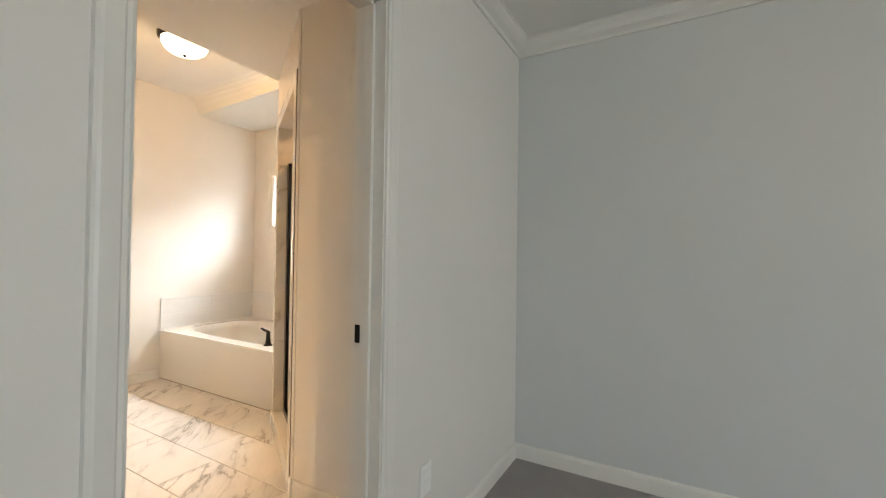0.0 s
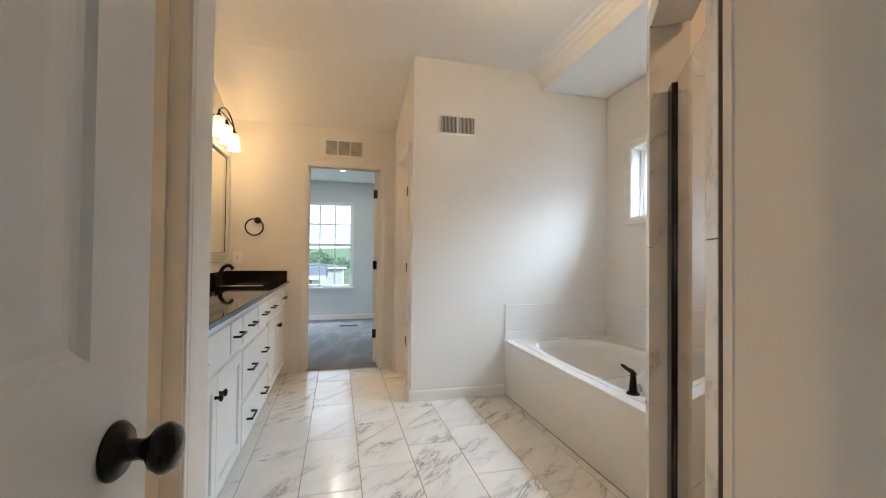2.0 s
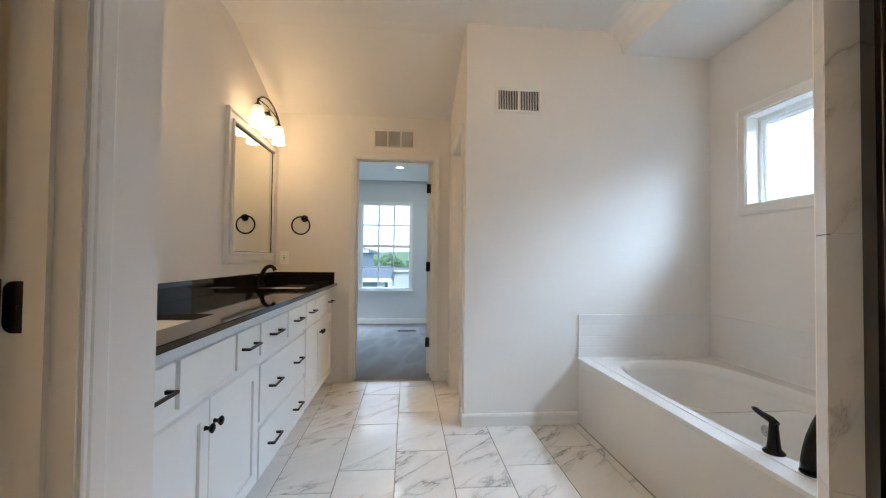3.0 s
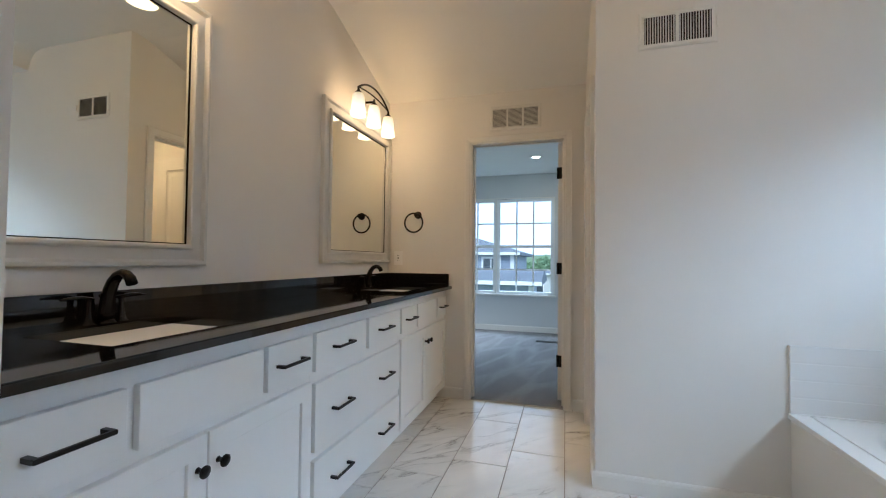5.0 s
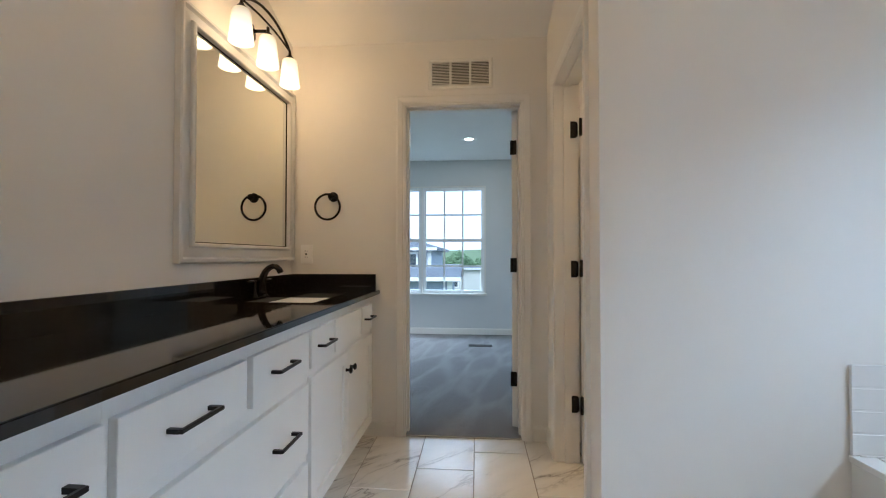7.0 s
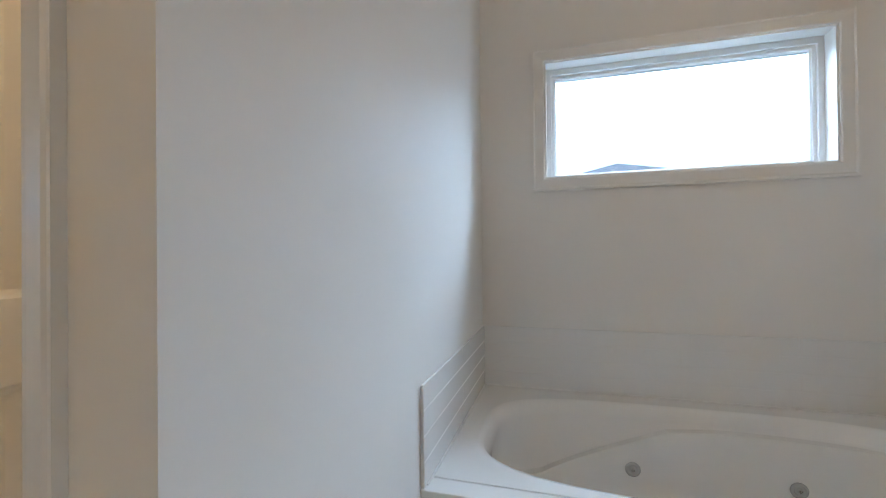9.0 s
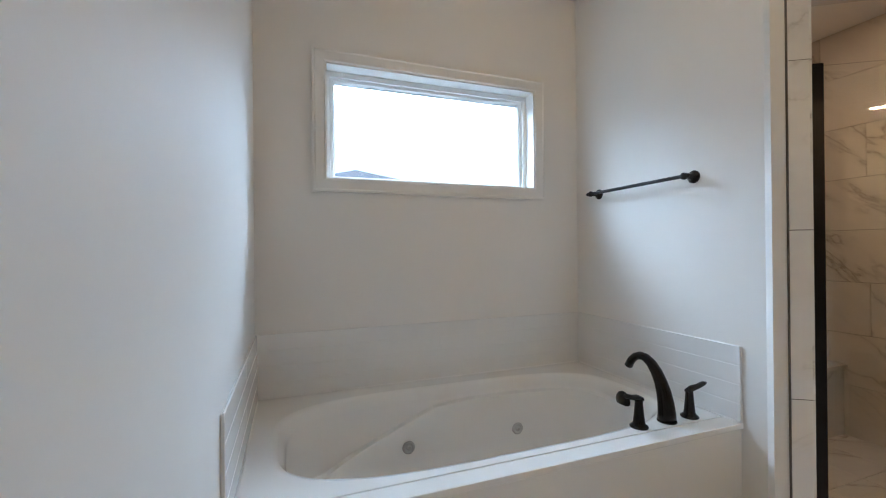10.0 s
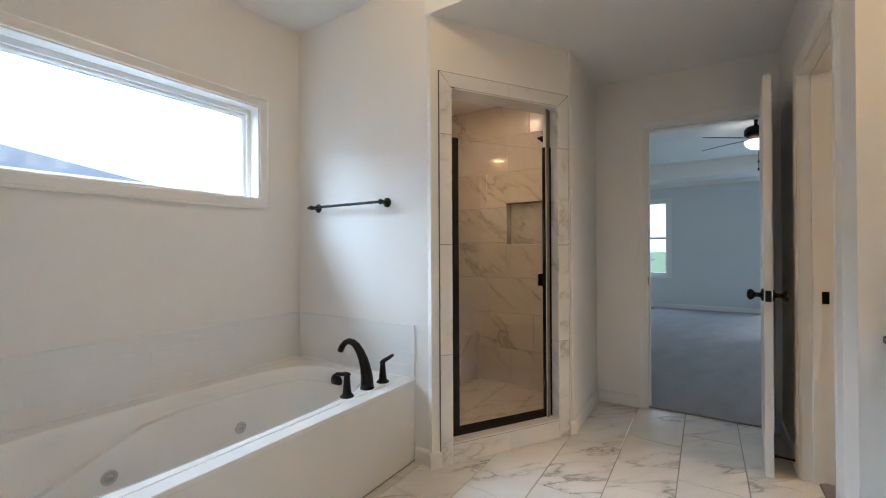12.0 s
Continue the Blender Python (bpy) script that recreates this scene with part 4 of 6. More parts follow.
# ---------------------------------------------------------------- mirrors and vanity lights
def wall_mirror(y0, y1, z0, z1):
    m = thing("wall_mirror", (WX, (y0 + y1) / 2, z0), "framed vanity mirror with wide moulded pale grey frame", "mirror", "vanity mirrors")
    w = 0.084
    prof = [(0, 0.010), (0.001, 0.031), (0.005, 0.035), (0.013, 0.035), (0.018, 0.030), (0.021, 0.020), (0.058, 0.017), (0.062, 0.022), (0.067, 0.031), (0.078, 0.031), (w, 0.026), (w, 0.001), (0, 0.001)]
    part("frame", frame_trim((WX, 0, 0), (0, 1, 0), (1, 0, 0), y0 + w, y1 - w, z0 + w, z1 - w, prof), mirror_frame_paint, m, "moulded pale grey frame")
    # Dark strip added in place of the frame edge's reflection round the glass.
    bead = [(0, 0.0095), (0, 0.013), (0.0035, 0.0135), (0.0035, 0.0095)]
    part("inner_bead", frame_trim((WX, 0, 0), (0, 1, 0), (1, 0, 0), y0 + w + 0.001, y1 - w - 0.001, z0 + w + 0.001, z1 - w - 0.001, [(a - 0.0035, b) for a, b in bead]), bronze, m, "thin dark strip for the frame edge reflected in the glass")
    part("mirror_glass", box(bmesh.new(), WX + 0.002, y0 + w - 0.004, z0 + w - 0.004, WX + 0.010, y1 - w + 0.004, z1 - w + 0.004), silver, m, "clear mirror glass")


wall_mirror(2.435, 3.352, 1.066, 2.112)
wall_mirror(4.192, 5.194, 1.070, 2.112)


def vanity_light(y, ys):
    v = thing("vanity_light", (WX, y, 2.24), "three shade bronze vanity light with frosted glass, lit", "wall lamp", "vanity lights")
    part("back_plate", lathe(bmesh.new(), (WX, y, 2.245), [(0, 0), (0.055, 0), (0.055, 0.008), (0.048, 0.018), (0.02, 0.024), (0, 0.024)], 28, "X"), bronze, v)
    x = 0.075
    h = ys[2] - ys[0]
    ends = (ys[0] - 0.004, ys[2] + 0.004)
    bm = rod(bmesh.new(), [(x, ends[0] + (ends[1] - ends[0]) * k / 12, 2.254 + 0.022 * (1 - (2 * k / 12 - 1) ** 2)) for k in range(13)], 0.0052, 10)
    part("bar", bm, bronze, v)
    bm = rod(bmesh.new(), [(x, ends[0] + (ends[1] - ends[0]) * k / 20, 2.252 + 0.082 * (1 - abs(2 * k / 20 - 1) ** 2.2)) for k in range(21)], 0.0068, 10)
    part("arch", bm, bronze, v)
    bm = rod(bmesh.new(), [(WX + 0.02, y, 2.245), (x, y, 2.24)], 0.008, 10)
    part("arm", bm, bronze, v)
    for yy in ys:
        bm = lathe(bmesh.new(), (x, yy, 2.232), [(0, 0.026), (0.007, 0.026), (0.008, 0.006), (0.013, -0.004), (0.025, -0.016), (0.028, -0.026), (0, -0.026)], 20)
        part("socket_cup", bm, bronze, v)
        bm = bmesh.new()
        prof = [(0.020, 2.210), (0.034, 2.208), (0.0395, 2.201), (0.042, 2.185), (0.048, 2.11), (0.0545, 2.058), (0.0515, 2.058), (0.045, 2.11), (0.039, 2.183), (0.033, 2.202)]
        n = 28
        rings = [[bm.verts.new((x + r * math.cos(2 * math.pi * k / n), yy + r * math.sin(2 * math.pi * k / n), z)) for k in range(n)] for r, z in prof]
        for a, b in zip(rings, rings[1:]):
            for k in range(n):
                f = bm.faces.new((a[k], a[(k + 1) % n], b[(k + 1) % n], b[k]))
                f.smooth = True
        ob = part("shade", bm, shade_glow, v, "frosted white glass shade, lit")
        ob.visible_shadow = False


vanity_light(2.92, (2.70, 2.92, 3.14))
vanity_light(4.695, (4.455, 4.69, 4.935))

# ---------------------------------------------------------------- bathtub
TX, TZ, T0, T1 = 2.338, 0.450, 2.372, 4.163
TE = EX - 0.002
tub = thing("bathtub", ((TX + TE) / 2, (T0 + T1) / 2, 0), "white acrylic jetted drop-in bathtub with plain apron panel", "bathtub")
bm = bmesh.new()
N = 96
cx, cy = (2.462 + 3.178) / 2, (T0 + 0.075 + T1 - 0.075) / 2


def oval(hx, hy, z, p, dx=0.0, dy=0.0):
    out = []
    for k in range(N):
        a = 2 * math.pi * (k + 0.5) / N
        c, s = math.cos(a), math.sin(a)
        out.append((cx + dx + hx * math.copysign(abs(c) ** (2 / p), c), cy + dy + hy * math.copysign(abs(s) ** (2 / p), s), z))
    return out


def rect_loop(x0, x1, y0, y1, z):
    mx, my, hx, hy = (x0 + x1) / 2, (y0 + y1) / 2, (x1 - x0) / 2, (y1 - y0) / 2
    out = []
    for x, y, _ in oval(hx, hy, z, 60):
        out.append((mx + (x - cx), my + (y - cy), z))
    return out


hx, hy = 0.358, 0.785
loops = [rect_loop(TX + 0.074, TE, T0, T1, TZ - 0.03), rect_loop(TX + 0.074, TE, T0, T1, TZ - 0.004), rect_loop(TX + 0.076, TE - 0.002, T0 + 0.003, T1 - 0.003, TZ),
         oval(hx + 0.022, hy + 0.022, TZ + 0.001, 3.6), oval(hx + 0.008, hy + 0.008, TZ - 0.002, 3.5), oval(hx, hy, TZ - 0.010, 3.5),
         oval(hx - 0.010, hy - 0.014, TZ - 0.030, 3.4), oval(hx - 0.016, hy - 0.024, TZ - 0.052, 3.4), oval(hx - 0.020, hy - 0.030, TZ - 0.064, 3.3),
         oval(hx - 0.046, hy - 0.056, TZ - 0.070, 3.2), oval(hx - 0.050, hy - 0.060, TZ - 0.078, 3.2), oval(hx - 0.064, hy - 0.13, TZ - 0.29, 3.1), oval(hx - 0.10, hy - 0.20, TZ - 0.372, 3.0), oval(hx - 0.20, hy - 0.32, TZ - 0.395, 3.0)]
vl = [[bm.verts.new(p) for p in l] for l in loops]
# the arm ledge runs level, then slants down towards the backrest, and fades into the foot end
for i in (8, 9, 10):
    for v in vl[i]:
        fall = max(0.0, min(0.56, v.co.y - 3.315)) * 0.39
        v.co.z -= fall
        foot = max(0.0, min(1.0, (2.78 - v.co.y) / 0.22))
        if i > 8:
            v.co.x += math.copysign(0.025 * foot, v.co.x - cx)
for q, (a, b) in enumerate(zip(vl, vl[1:])):
    for i in range(N):
        f = bm.faces.new((a[i], a[(i + 1) % N], b[(i + 1) % N], b[i]))
        f.smooth = q >= 3 and q not in (8, 9)
bm.faces.new(vl[-1])
part("shell", bm, tub_white, tub)
part("apron", rounded(TX + 0.006, T0 - 0.01, 0.0, TX + 0.022, T1 + 0.012, TZ - 0.020, 0.0015, 1), apron_mat, tub, "plain white apron panel")
part("rim_trim", rounded(TX - 0.004, T0 - 0.001, TZ - 0.022, TX + 0.068, T1 + 0.001, TZ + 0.0015, 0.003), tub_white, tub, "white rim strip")
part("caulk_line", rounded(TX + 0.0015, T0 - 0.008, 0.0, TX + 0.0065, T1 + 0.012, 0.006, 0.001, 1), grout, tub, "thin brown grout line at the floor")


def jet(x, y, z, axis):
    bm = lathe(bmesh.new(), (x, y, z), [(0, 0), (0.030, 0), (0.030, 0.004), (0.024, 0.009), (0.019, 0.008), (0.017, 0.003), (0.012, 0.003), (0.010, 0.010), (0.004, 0.011), (0, 0.008)], 24, axis)
    j = part("jet", bm, jet_grey, tub, "round grey plastic jet")
    d = {"-X": (-1, 0), "X": (1, 0), "-Y": (0, -1), "Y": (0, 1)}[axis]
    part("nozzle", lathe(bmesh.new(), (x + d[0] * 0.009, y + d[1] * 0.009, z), [(0, 0), (0.006, 0), (0.006, 0.003), (0, 0.003)], 12, axis), chrome, j)


jet(3.106, 3.497, 0.208, "-X")
jet(3.103, 2.919, 0.208, "-X")
jet(2.86, 3.925, 0.20, "-Y")
jet(2.524, 3.45, 0.208, "X")
jet(2.524, 2.89, 0.208, "X")
part("overflow", lathe(bmesh.new(), (2.80, 2.512, 0.402), [(0, 0), (0.042, 0), (0.042, 0.006), (0.036, 0.014), (0.010, 0.018), (0, 0.018)], 28, "Y"), bronze, tub, "round bronze overflow cover")

# tub filler
FY = 2.628
tf = thing("tub_faucet", (2.455, FY, TZ), "tall curved oil rubbed bronze roman tub spout with two lever handles", "faucet")
bm = bmesh.new()
path = [(2.455, 0.002), (2.4555, 0.035), (2.459, 0.075), (2.468, 0.118), (2.482, 0.158), (2.502, 0.195), (2.528, 0.226), (2.556, 0.243), (2.584, 0.245), (2.610, 0.234), (2.632, 0.212), (2.648, 0.182)]
rod(bm, [(px, FY, TZ + pz * 0.93) for px, pz in path], [0.0335, 0.0315, 0.029, 0.0262, 0.0235, 0.0212, 0.019, 0.0175, 0.0165, 0.016, 0.016, 0.0165], 20, squash=1.08)
lathe(bm, (2.455, FY, TZ + 0.001), [(0, 0), (0.0365, 0), (0.0355, 0.006), (0, 0.006)], 24)
part("spout", bm, bronze, tf)
for yy, s in ((2.769, 1), (2.507, -1)):
    bm = lathe(bmesh.new(), (2.455, yy, TZ + 0.001), [(0, 0), (0.034, 0), (0.034, 0.004), (0.027, 0.010), (0.0215, 0.016), (0.0185, 0.045), (0.0150, 0.085), (0.0140, 0.104), (0.011, 0.112), (0, 0.114)], 24)
    part("handle", bm, bronze, tf)
    bm = rod(bmesh.new(), [(2.455, yy - s * 0.014, TZ + 0.104), (2.453, yy + s * 0.012, TZ + 0.114), (2.450, yy + s * 0.042, TZ + 0.120), (2.447, yy + s * 0.068, TZ + 0.129), (2.445, yy + s * 0.080, TZ + 0.132)], [0.009, 0.0115, 0.0095, 0.0085, 0.004], 14, squash=1.3)
    part("lever", bm, bronze, tf)

# tile splash round the tub: four courses
def splash_wall(name, fn, length, label):
    t = thing(name, fn(length / 2, 0, TZ), label, "tile splash", "tub tile splash", "structure")
    bm = bmesh.new()

    def piece(a0, a1, z0, z1, d0, d1):
        vs = [fn(a, d, z) for z in (z0, z1) for d in (d0, d1) for a in (a0, a1)]
        b = bmesh.new()
        q = [b.verts.new(v) for v in vs]
        for f in ((0, 2, 3, 1), (4, 5, 7, 6), (0, 1, 5, 4), (2, 6, 7, 3), (0, 4, 6, 2), (1, 3, 7, 5)):
            b.faces.new([q[i] for i in f])
        bmesh.ops.bevel(b, geom=b.edges[:], offset=0.002, segments=1, affect="EDGES")
        return b
    part("grout_bed", piece(0, length, TZ + 0.002, TZ + 0.294, 0.0005, 0.0108), splash_grout, t)
    part("caulk", piece(0.022, length - 0.022, TZ - 0.012, TZ + 0.0055, 0.001, 0.0165), splash_grout, t, "white caulk bead along the tub rim")
    n = max(1, round(length / 0.9))
    step = length / n
    for r, (z0, z1) in enumerate(((0.001, 0.0725), (0.0745, 0.1465), (0.1485, 0.2205), (0.2225, 0.296))):
        cut = [0] + [step * k - (step * 0.5 if r % 2 else 0) for k in range(1, n + (1 if r % 2 else 0))] + [length]
        for a0, a1 in zip(cut, cut[1:]):
            part("tile", piece(a0 + 0.0003, a1 - 0.0003, TZ + z0 + 0.002, TZ + z1 + 0.0005, 0.0045, 0.0115), splash_mat, t)
    return t


splash_wall("tile_splash", lambda a, d, z: Vector((TX + a, 4.165 - d, z)), EX - TX - 0.012, "white tile splash above the bathtub")
splash_wall("tile_splash", lambda a, d, z: Vector((TX + a, 2.37 + d, z)), EX - TX - 0.012, "white tile splash above the bathtub")
splash_wall("tile_splash", lambda a, d, z: Vector((EX - d, 2.37 + a, z)), 1.795, "long white tile splash below the window")

# ---------------------------------------------------------------- shower
CURB = 0.118
sh_floor = solid("floor_shower", inside_shower(0.0, 0.04), grout_pale, "tiled shower floor", "floor")
swall = boxes("wall_shower_back", [(1.81, SB, 0, 2.08, 1.0, 2.39), (2.392, SB, 0, EX, 1.0, 2.39), (2.08, SB, 0, 2.392, 1.0, 1.205), (2.08, SB, 1.55, 2.392, 1.0, 2.39), (2.08, SB, 1.205, 2.392, 0.91, 1.55)], grout_pale, "grout bed of the marble shower wall", "wall")
swall_e = boxes("wall_shower_side", [(2.93, 1.0, 0, 3.0, 2.25, 2.39)], grout_pale, "grout bed of the marble shower side wall", "wall")
swall_w = boxes("wall_shower_entry_side", [(1.81, 1.0, 0, 1.816, 1.70, 2.39)], grout_pale, "grout bed beside the shower door", "wall")


def tile(parent, x0, y0, z0, x1, y1, z1, mat):
    if min(x1 - x0, y1 - y0, z1 - z0) > 0.002:
        part("tile", rounded(x0, y0, z0, x1, y1, z1, 0.0012, 1), mat, parent)


for r in range(8):
    z0, z1 = 0.04 + 0.2955 * r, min(0.04 + 0.2955 * (r + 1), 2.379)
    x = 2.354 - 0.194 * r
    while x > 1.817:
        x -= 0.594
    while x < 2.93:
        a, b = max(x, 1.817), min(x + 0.594, 2.93)
        if b - a > 0.02:
            cuts = [(a, b, z0, z1)]
            if a < 2.392 and b > 2.08 and z0 < 1.55 and z1 > 1.205:
                cuts = [(a, min(b, 2.08), z0, z1), (max(a, 2.392), b, z0, z1), (max(a, 2.08), min(b, 2.392), z0, 1.205), (max(a, 2.08), min(b, 2.392), 1.55, z1)]
            for q in cuts:
                if q[1] - q[0] > 0.012 and q[3] - q[2] > 0.012:
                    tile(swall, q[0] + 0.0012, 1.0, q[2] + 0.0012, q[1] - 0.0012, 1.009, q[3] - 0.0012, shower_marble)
        x += 0.594
    y = 1.009 - (0.22 if r % 2 else 0.0)
    while y < 2.25:
        a, b = max(y, 1.009), min(y + 0.594, 2.25)
        if b - a > 0.02:
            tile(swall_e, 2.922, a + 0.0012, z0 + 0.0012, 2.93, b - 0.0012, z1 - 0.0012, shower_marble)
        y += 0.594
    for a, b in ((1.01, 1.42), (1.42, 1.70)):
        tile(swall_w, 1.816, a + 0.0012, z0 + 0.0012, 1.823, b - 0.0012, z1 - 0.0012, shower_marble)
tile(swall, 2.082, 0.910, 1.207, 2.39, 0.914, 1.548, shower_marble)
tile(swall, 2.08, 0.914, 1.197, 2.392, 1.012, 1.206, trim_marble)
for i in range(4):
    for j in range(5):
        bm = rounded(1.825 + 0.276 * i, 1.012 + 0.25 * j, 0.04, 1.825 + 0.276 * i + 0.273, min(1.012 + 0.25 * j + 0.247, 2.248), 0.046, 0.0012, 1)
        bmesh.ops.bisect_plane(bm, geom=bm.verts[:] + bm.edges[:] + bm.faces[:], plane_co=dg(0, -0.108, 0), plane_no=OUT, clear_outer=True)
        if bm.faces:
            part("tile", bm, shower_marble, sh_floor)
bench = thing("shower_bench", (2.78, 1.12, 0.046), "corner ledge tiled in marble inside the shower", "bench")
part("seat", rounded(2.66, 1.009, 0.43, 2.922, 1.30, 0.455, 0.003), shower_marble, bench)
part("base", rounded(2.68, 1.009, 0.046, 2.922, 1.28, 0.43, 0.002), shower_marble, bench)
# marble border round the opening, mitred at the top, and the curb
border = thing("shower_surround", tuple(dg(0.45, 0, 0)), "white marble tile border round the shower opening", "tile border", kind="structure")


def dpoly(pts, o0, o1):
    bm = bmesh.new()
    lo = [bm.verts.new(dg(s, o0, z)) for s, z in pts]
    hi = [bm.verts.new(dg(s, o1, z)) for s, z in pts]
    bm.faces.new(lo)
    bm.faces.new(hi[::-1])
    n = len(pts)
    for i in range(n):
        bm.faces.new((lo[i], lo[(i + 1) % n], hi[(i + 1) % n], hi[i]))
    return bm


part("grout_bed", dpoly([(0.0005, 0.0), (0.0005, 2.1225), (0.8915, 2.1225), (0.8915, 0.0), (0.8085, 0.0), (0.8085, 2.0425), (0.0715, 2.0425), (0.0715, 0.0)], 0.0005, 0.0088), dark_grout, border)
zs = [0.0, 0.594, 1.188, 1.785]
for a, b in ((0.004, 0.0685), (0.8115, 0.888)):
    for i, z in enumerate(zs):
        if i < 3:
            part("tile", dpoly([(a, z + 0.0015), (a, zs[i + 1] - 0.0015), (b, zs[i + 1] - 0.0015), (b, z + 0.0015)], 0.004, 0.0105), trim_marble, border)
        else:
            pts = [(a, z + 0.001), (a, 2.117), (b, 2.045), (b, z + 0.001)] if a < 0.5 else [(a, z + 0.001), (a, 2.045), (b, 2.117), (b, z + 0.001)]
            part("tile", dpoly(pts, 0.004, 0.0105), trim_marble, border)
part("tile", dpoly([(0.0060, 2.1195), (0.449, 2.1195), (0.449, 2.0455), (0.0705, 2.0455)], 0.004, 0.0105), trim_marble, border)
part("tile", dpoly([(0.451, 2.1195), (0.886, 2.1195), (0.8095, 2.0455), (0.451, 2.0455)], 0.004, 0.0105), trim_marble, border)
# tiled lining of the opening
for i, z in enumerate(zs):
    z1 = zs[i + 1] if i < 3 else 2.043
    for a, b in ((0.0685, 0.0765), (0.8035, 0.8115)):
        part("tile", dpoly([(a, z + 0.001), (a, z1 - 0.001), (b, z1 - 0.001), (b, z + 0.001)], -0.128, 0.0102), trim_marble, border)
part("tile", dpoly([(0.097, 2.035), (0.803, 2.035), (0.803, 2.043), (0.097, 2.043)], -0.128, 0.0102), trim_marble, border)
curb = thing("shower_curb", tuple(dg(0.45, 0, 0)), "white marble tiled shower curb", "curb", kind="structure")
part("core", dpoly([(0.078, 0.0), (0.802, 0.0), (0.802, CURB - 0.008), (0.078, CURB - 0.008)], -0.12, 0.004), grout, curb)
part("tile", dpoly([(0.078, 0.002), (0.449, 0.002), (0.449, CURB - 0.012), (0.078, CURB - 0.012)], 0.004, 0.011), trim_marble, curb)
part("tile", dpoly([(0.451, 0.002), (0.802, 0.002), (0.802, CURB - 0.012), (0.451, CURB - 0.012)], 0.004, 0.011), trim_marble, curb)
part("tile", dpoly([(0.078, CURB - 0.008), (0.802, CURB - 0.008), (0.802, CURB), (0.078, CURB)], -0.126, 0.014), trim_marble, curb)
part("edge_line", dpoly([(0.0775, CURB - 0.0125), (0.8025, CURB - 0.0125), (0.8025, CURB - 0.0075), (0.0775, CURB - 0.0075)], 0.004, 0.0105), dark_grout, curb)

sdoor = thing("shower_door", tuple(dg(0.42, -0.04, CURB)), "framed glass shower door in dark bronze metal", "shower door")
DO0, DO1 = -0.078, -0.052
part("hinge_channel", dpoly([(0.0770, CURB), (0.148, CURB), (0.148, 1.79), (0.0770, 1.79)], DO0, DO1), bronze, sdoor, "dark bronze upright")
part("strike_channel", dpoly([(0.752, CURB), (0.803, CURB), (0.803, 1.80), (0.752, 1.80)], DO0, DO1), bronze, sdoor, "dark bronze upright")
part("bottom_rail", dpoly([(0.148, CURB), (0.752, CURB), (0.752, CURB + 0.042), (0.148, CURB + 0.042)], DO0, DO1), bronze, sdoor, "dark bronze bottom rail")
ob = part("glass_panel", dpoly([(0.148, CURB + 0.042), (0.752, CURB + 0.042), (0.752, 1.785), (0.148, 1.785)], -0.068, -0.062), shower_glass, sdoor, "clear glass")
ob.visible_shadow = False
for o0, o1 in ((DO1, DO1 + 0.009), (DO0 - 0.009, DO0)):
    part("pull_handle", dpoly([(0.722, 0.932), (0.768, 0.932), (0.768, 1.006), (0.722, 1.006)], o0, o1), bronze, sdoor, "square dark bronze pull")
head = thing("wall_shower", (1.823, 1.30, 2.02), "round dark bronze shower head on a wall arm", "shower head")
part("flange", lathe(bmesh.new(), (1.823, 1.30, 2.02), [(0, 0), (0.03, 0), (0.026, 0.01), (0, 0.01)], 20, "X"), bronze, head)
part("arm", rod(bmesh.new(), [(1.83, 1.30, 2.02), (1.885, 1.30, 2.03), (1.93, 1.30, 2.01), (1.950, 1.30, 1.985)], 0.009, 12), bronze, head)
bm = lathe(bmesh.new(), (0, 0, 0), [(0, 0.02), (0.014, 0.02), (0.018, 0.0), (0.045, -0.03), (0.047, -0.042), (0, -0.044)], 24)
bm.transform(pose(1.953, 1.30, 1.975, 0, -35, 0))
part("rose", bm, bronze, head)


# ---------------------------------------------------------------- small fixtures
def towel_ring(x, z):
    t = thing("towel_ring", (x, NY, z), "bronze towel ring on a round wall mount", "towel ring")
    part("mount", lathe(bmesh.new(), (x, NY, z), [(0, 0), (0.031, 0), (0.031, 0.006), (0.026, 0.012), (0.018, 0.018), (0.015, 0.03), (0.019, 0.040), (0.019, 0.050), (0.010, 0.056), (0, 0.057)], 24, "-Y"), bronze, t)
    bm = bmesh.new()
    R, n, m = 0.078, 40, 10
    rings = []
    for k in range(n):
        a = 2 * math.pi * k / n
        rings.append([bm.verts.new((x - 0.022 + (R + 0.0068 * math.cos(b)) * math.cos(a), NY - 0.046 + 0.0068 * math.sin(b), z - 0.066 + (R + 0.0068 * math.cos(b)) * math.sin(a))) for b in [2 * math.pi * j / m for j in range(m)]])
    for k in range(n):
        for j in range(m):
            f = bm.faces.new((rings[k][j], rings[(k + 1) % n][j], rings[(k + 1) % n][(j + 1) % m], rings[k][(j + 1) % m]))
            f.smooth = True
    part("ring", bm, bronze, t)


towel_ring(0.234, 1.468)

tb = thing("towel_bar", (2.83, 2.37, 1.435), "dark bronze towel bar on the wall above the bathtub end", "towel bar")
for x in (2.532, 3.115):
    part("mount", lathe(bmesh.new(), (x, 2.37, 1.435), [(0, 0), (0.028, 0), (0.028, 0.006), (0.022, 0.012), (0.013, 0.018), (0.011, 0.045), (0.015, 0.055), (0.015, 0.066), (0.008, 0.072), (0, 0.072)], 24, "Y"), bronze, tb)
bm = rod(bmesh.new(), [(2.505, 2.430, 1.435), (2.512, 2.430, 1.435), (2.52, 2.430, 1.435), (3.127, 2.430, 1.435), (3.135, 2.430, 1.435), (3.150, 2.430, 1.435)], [0.005, 0.010, 0.0085, 0.0085, 0.011, 0.006], 14)
part("bar", bm, bronze, tb)


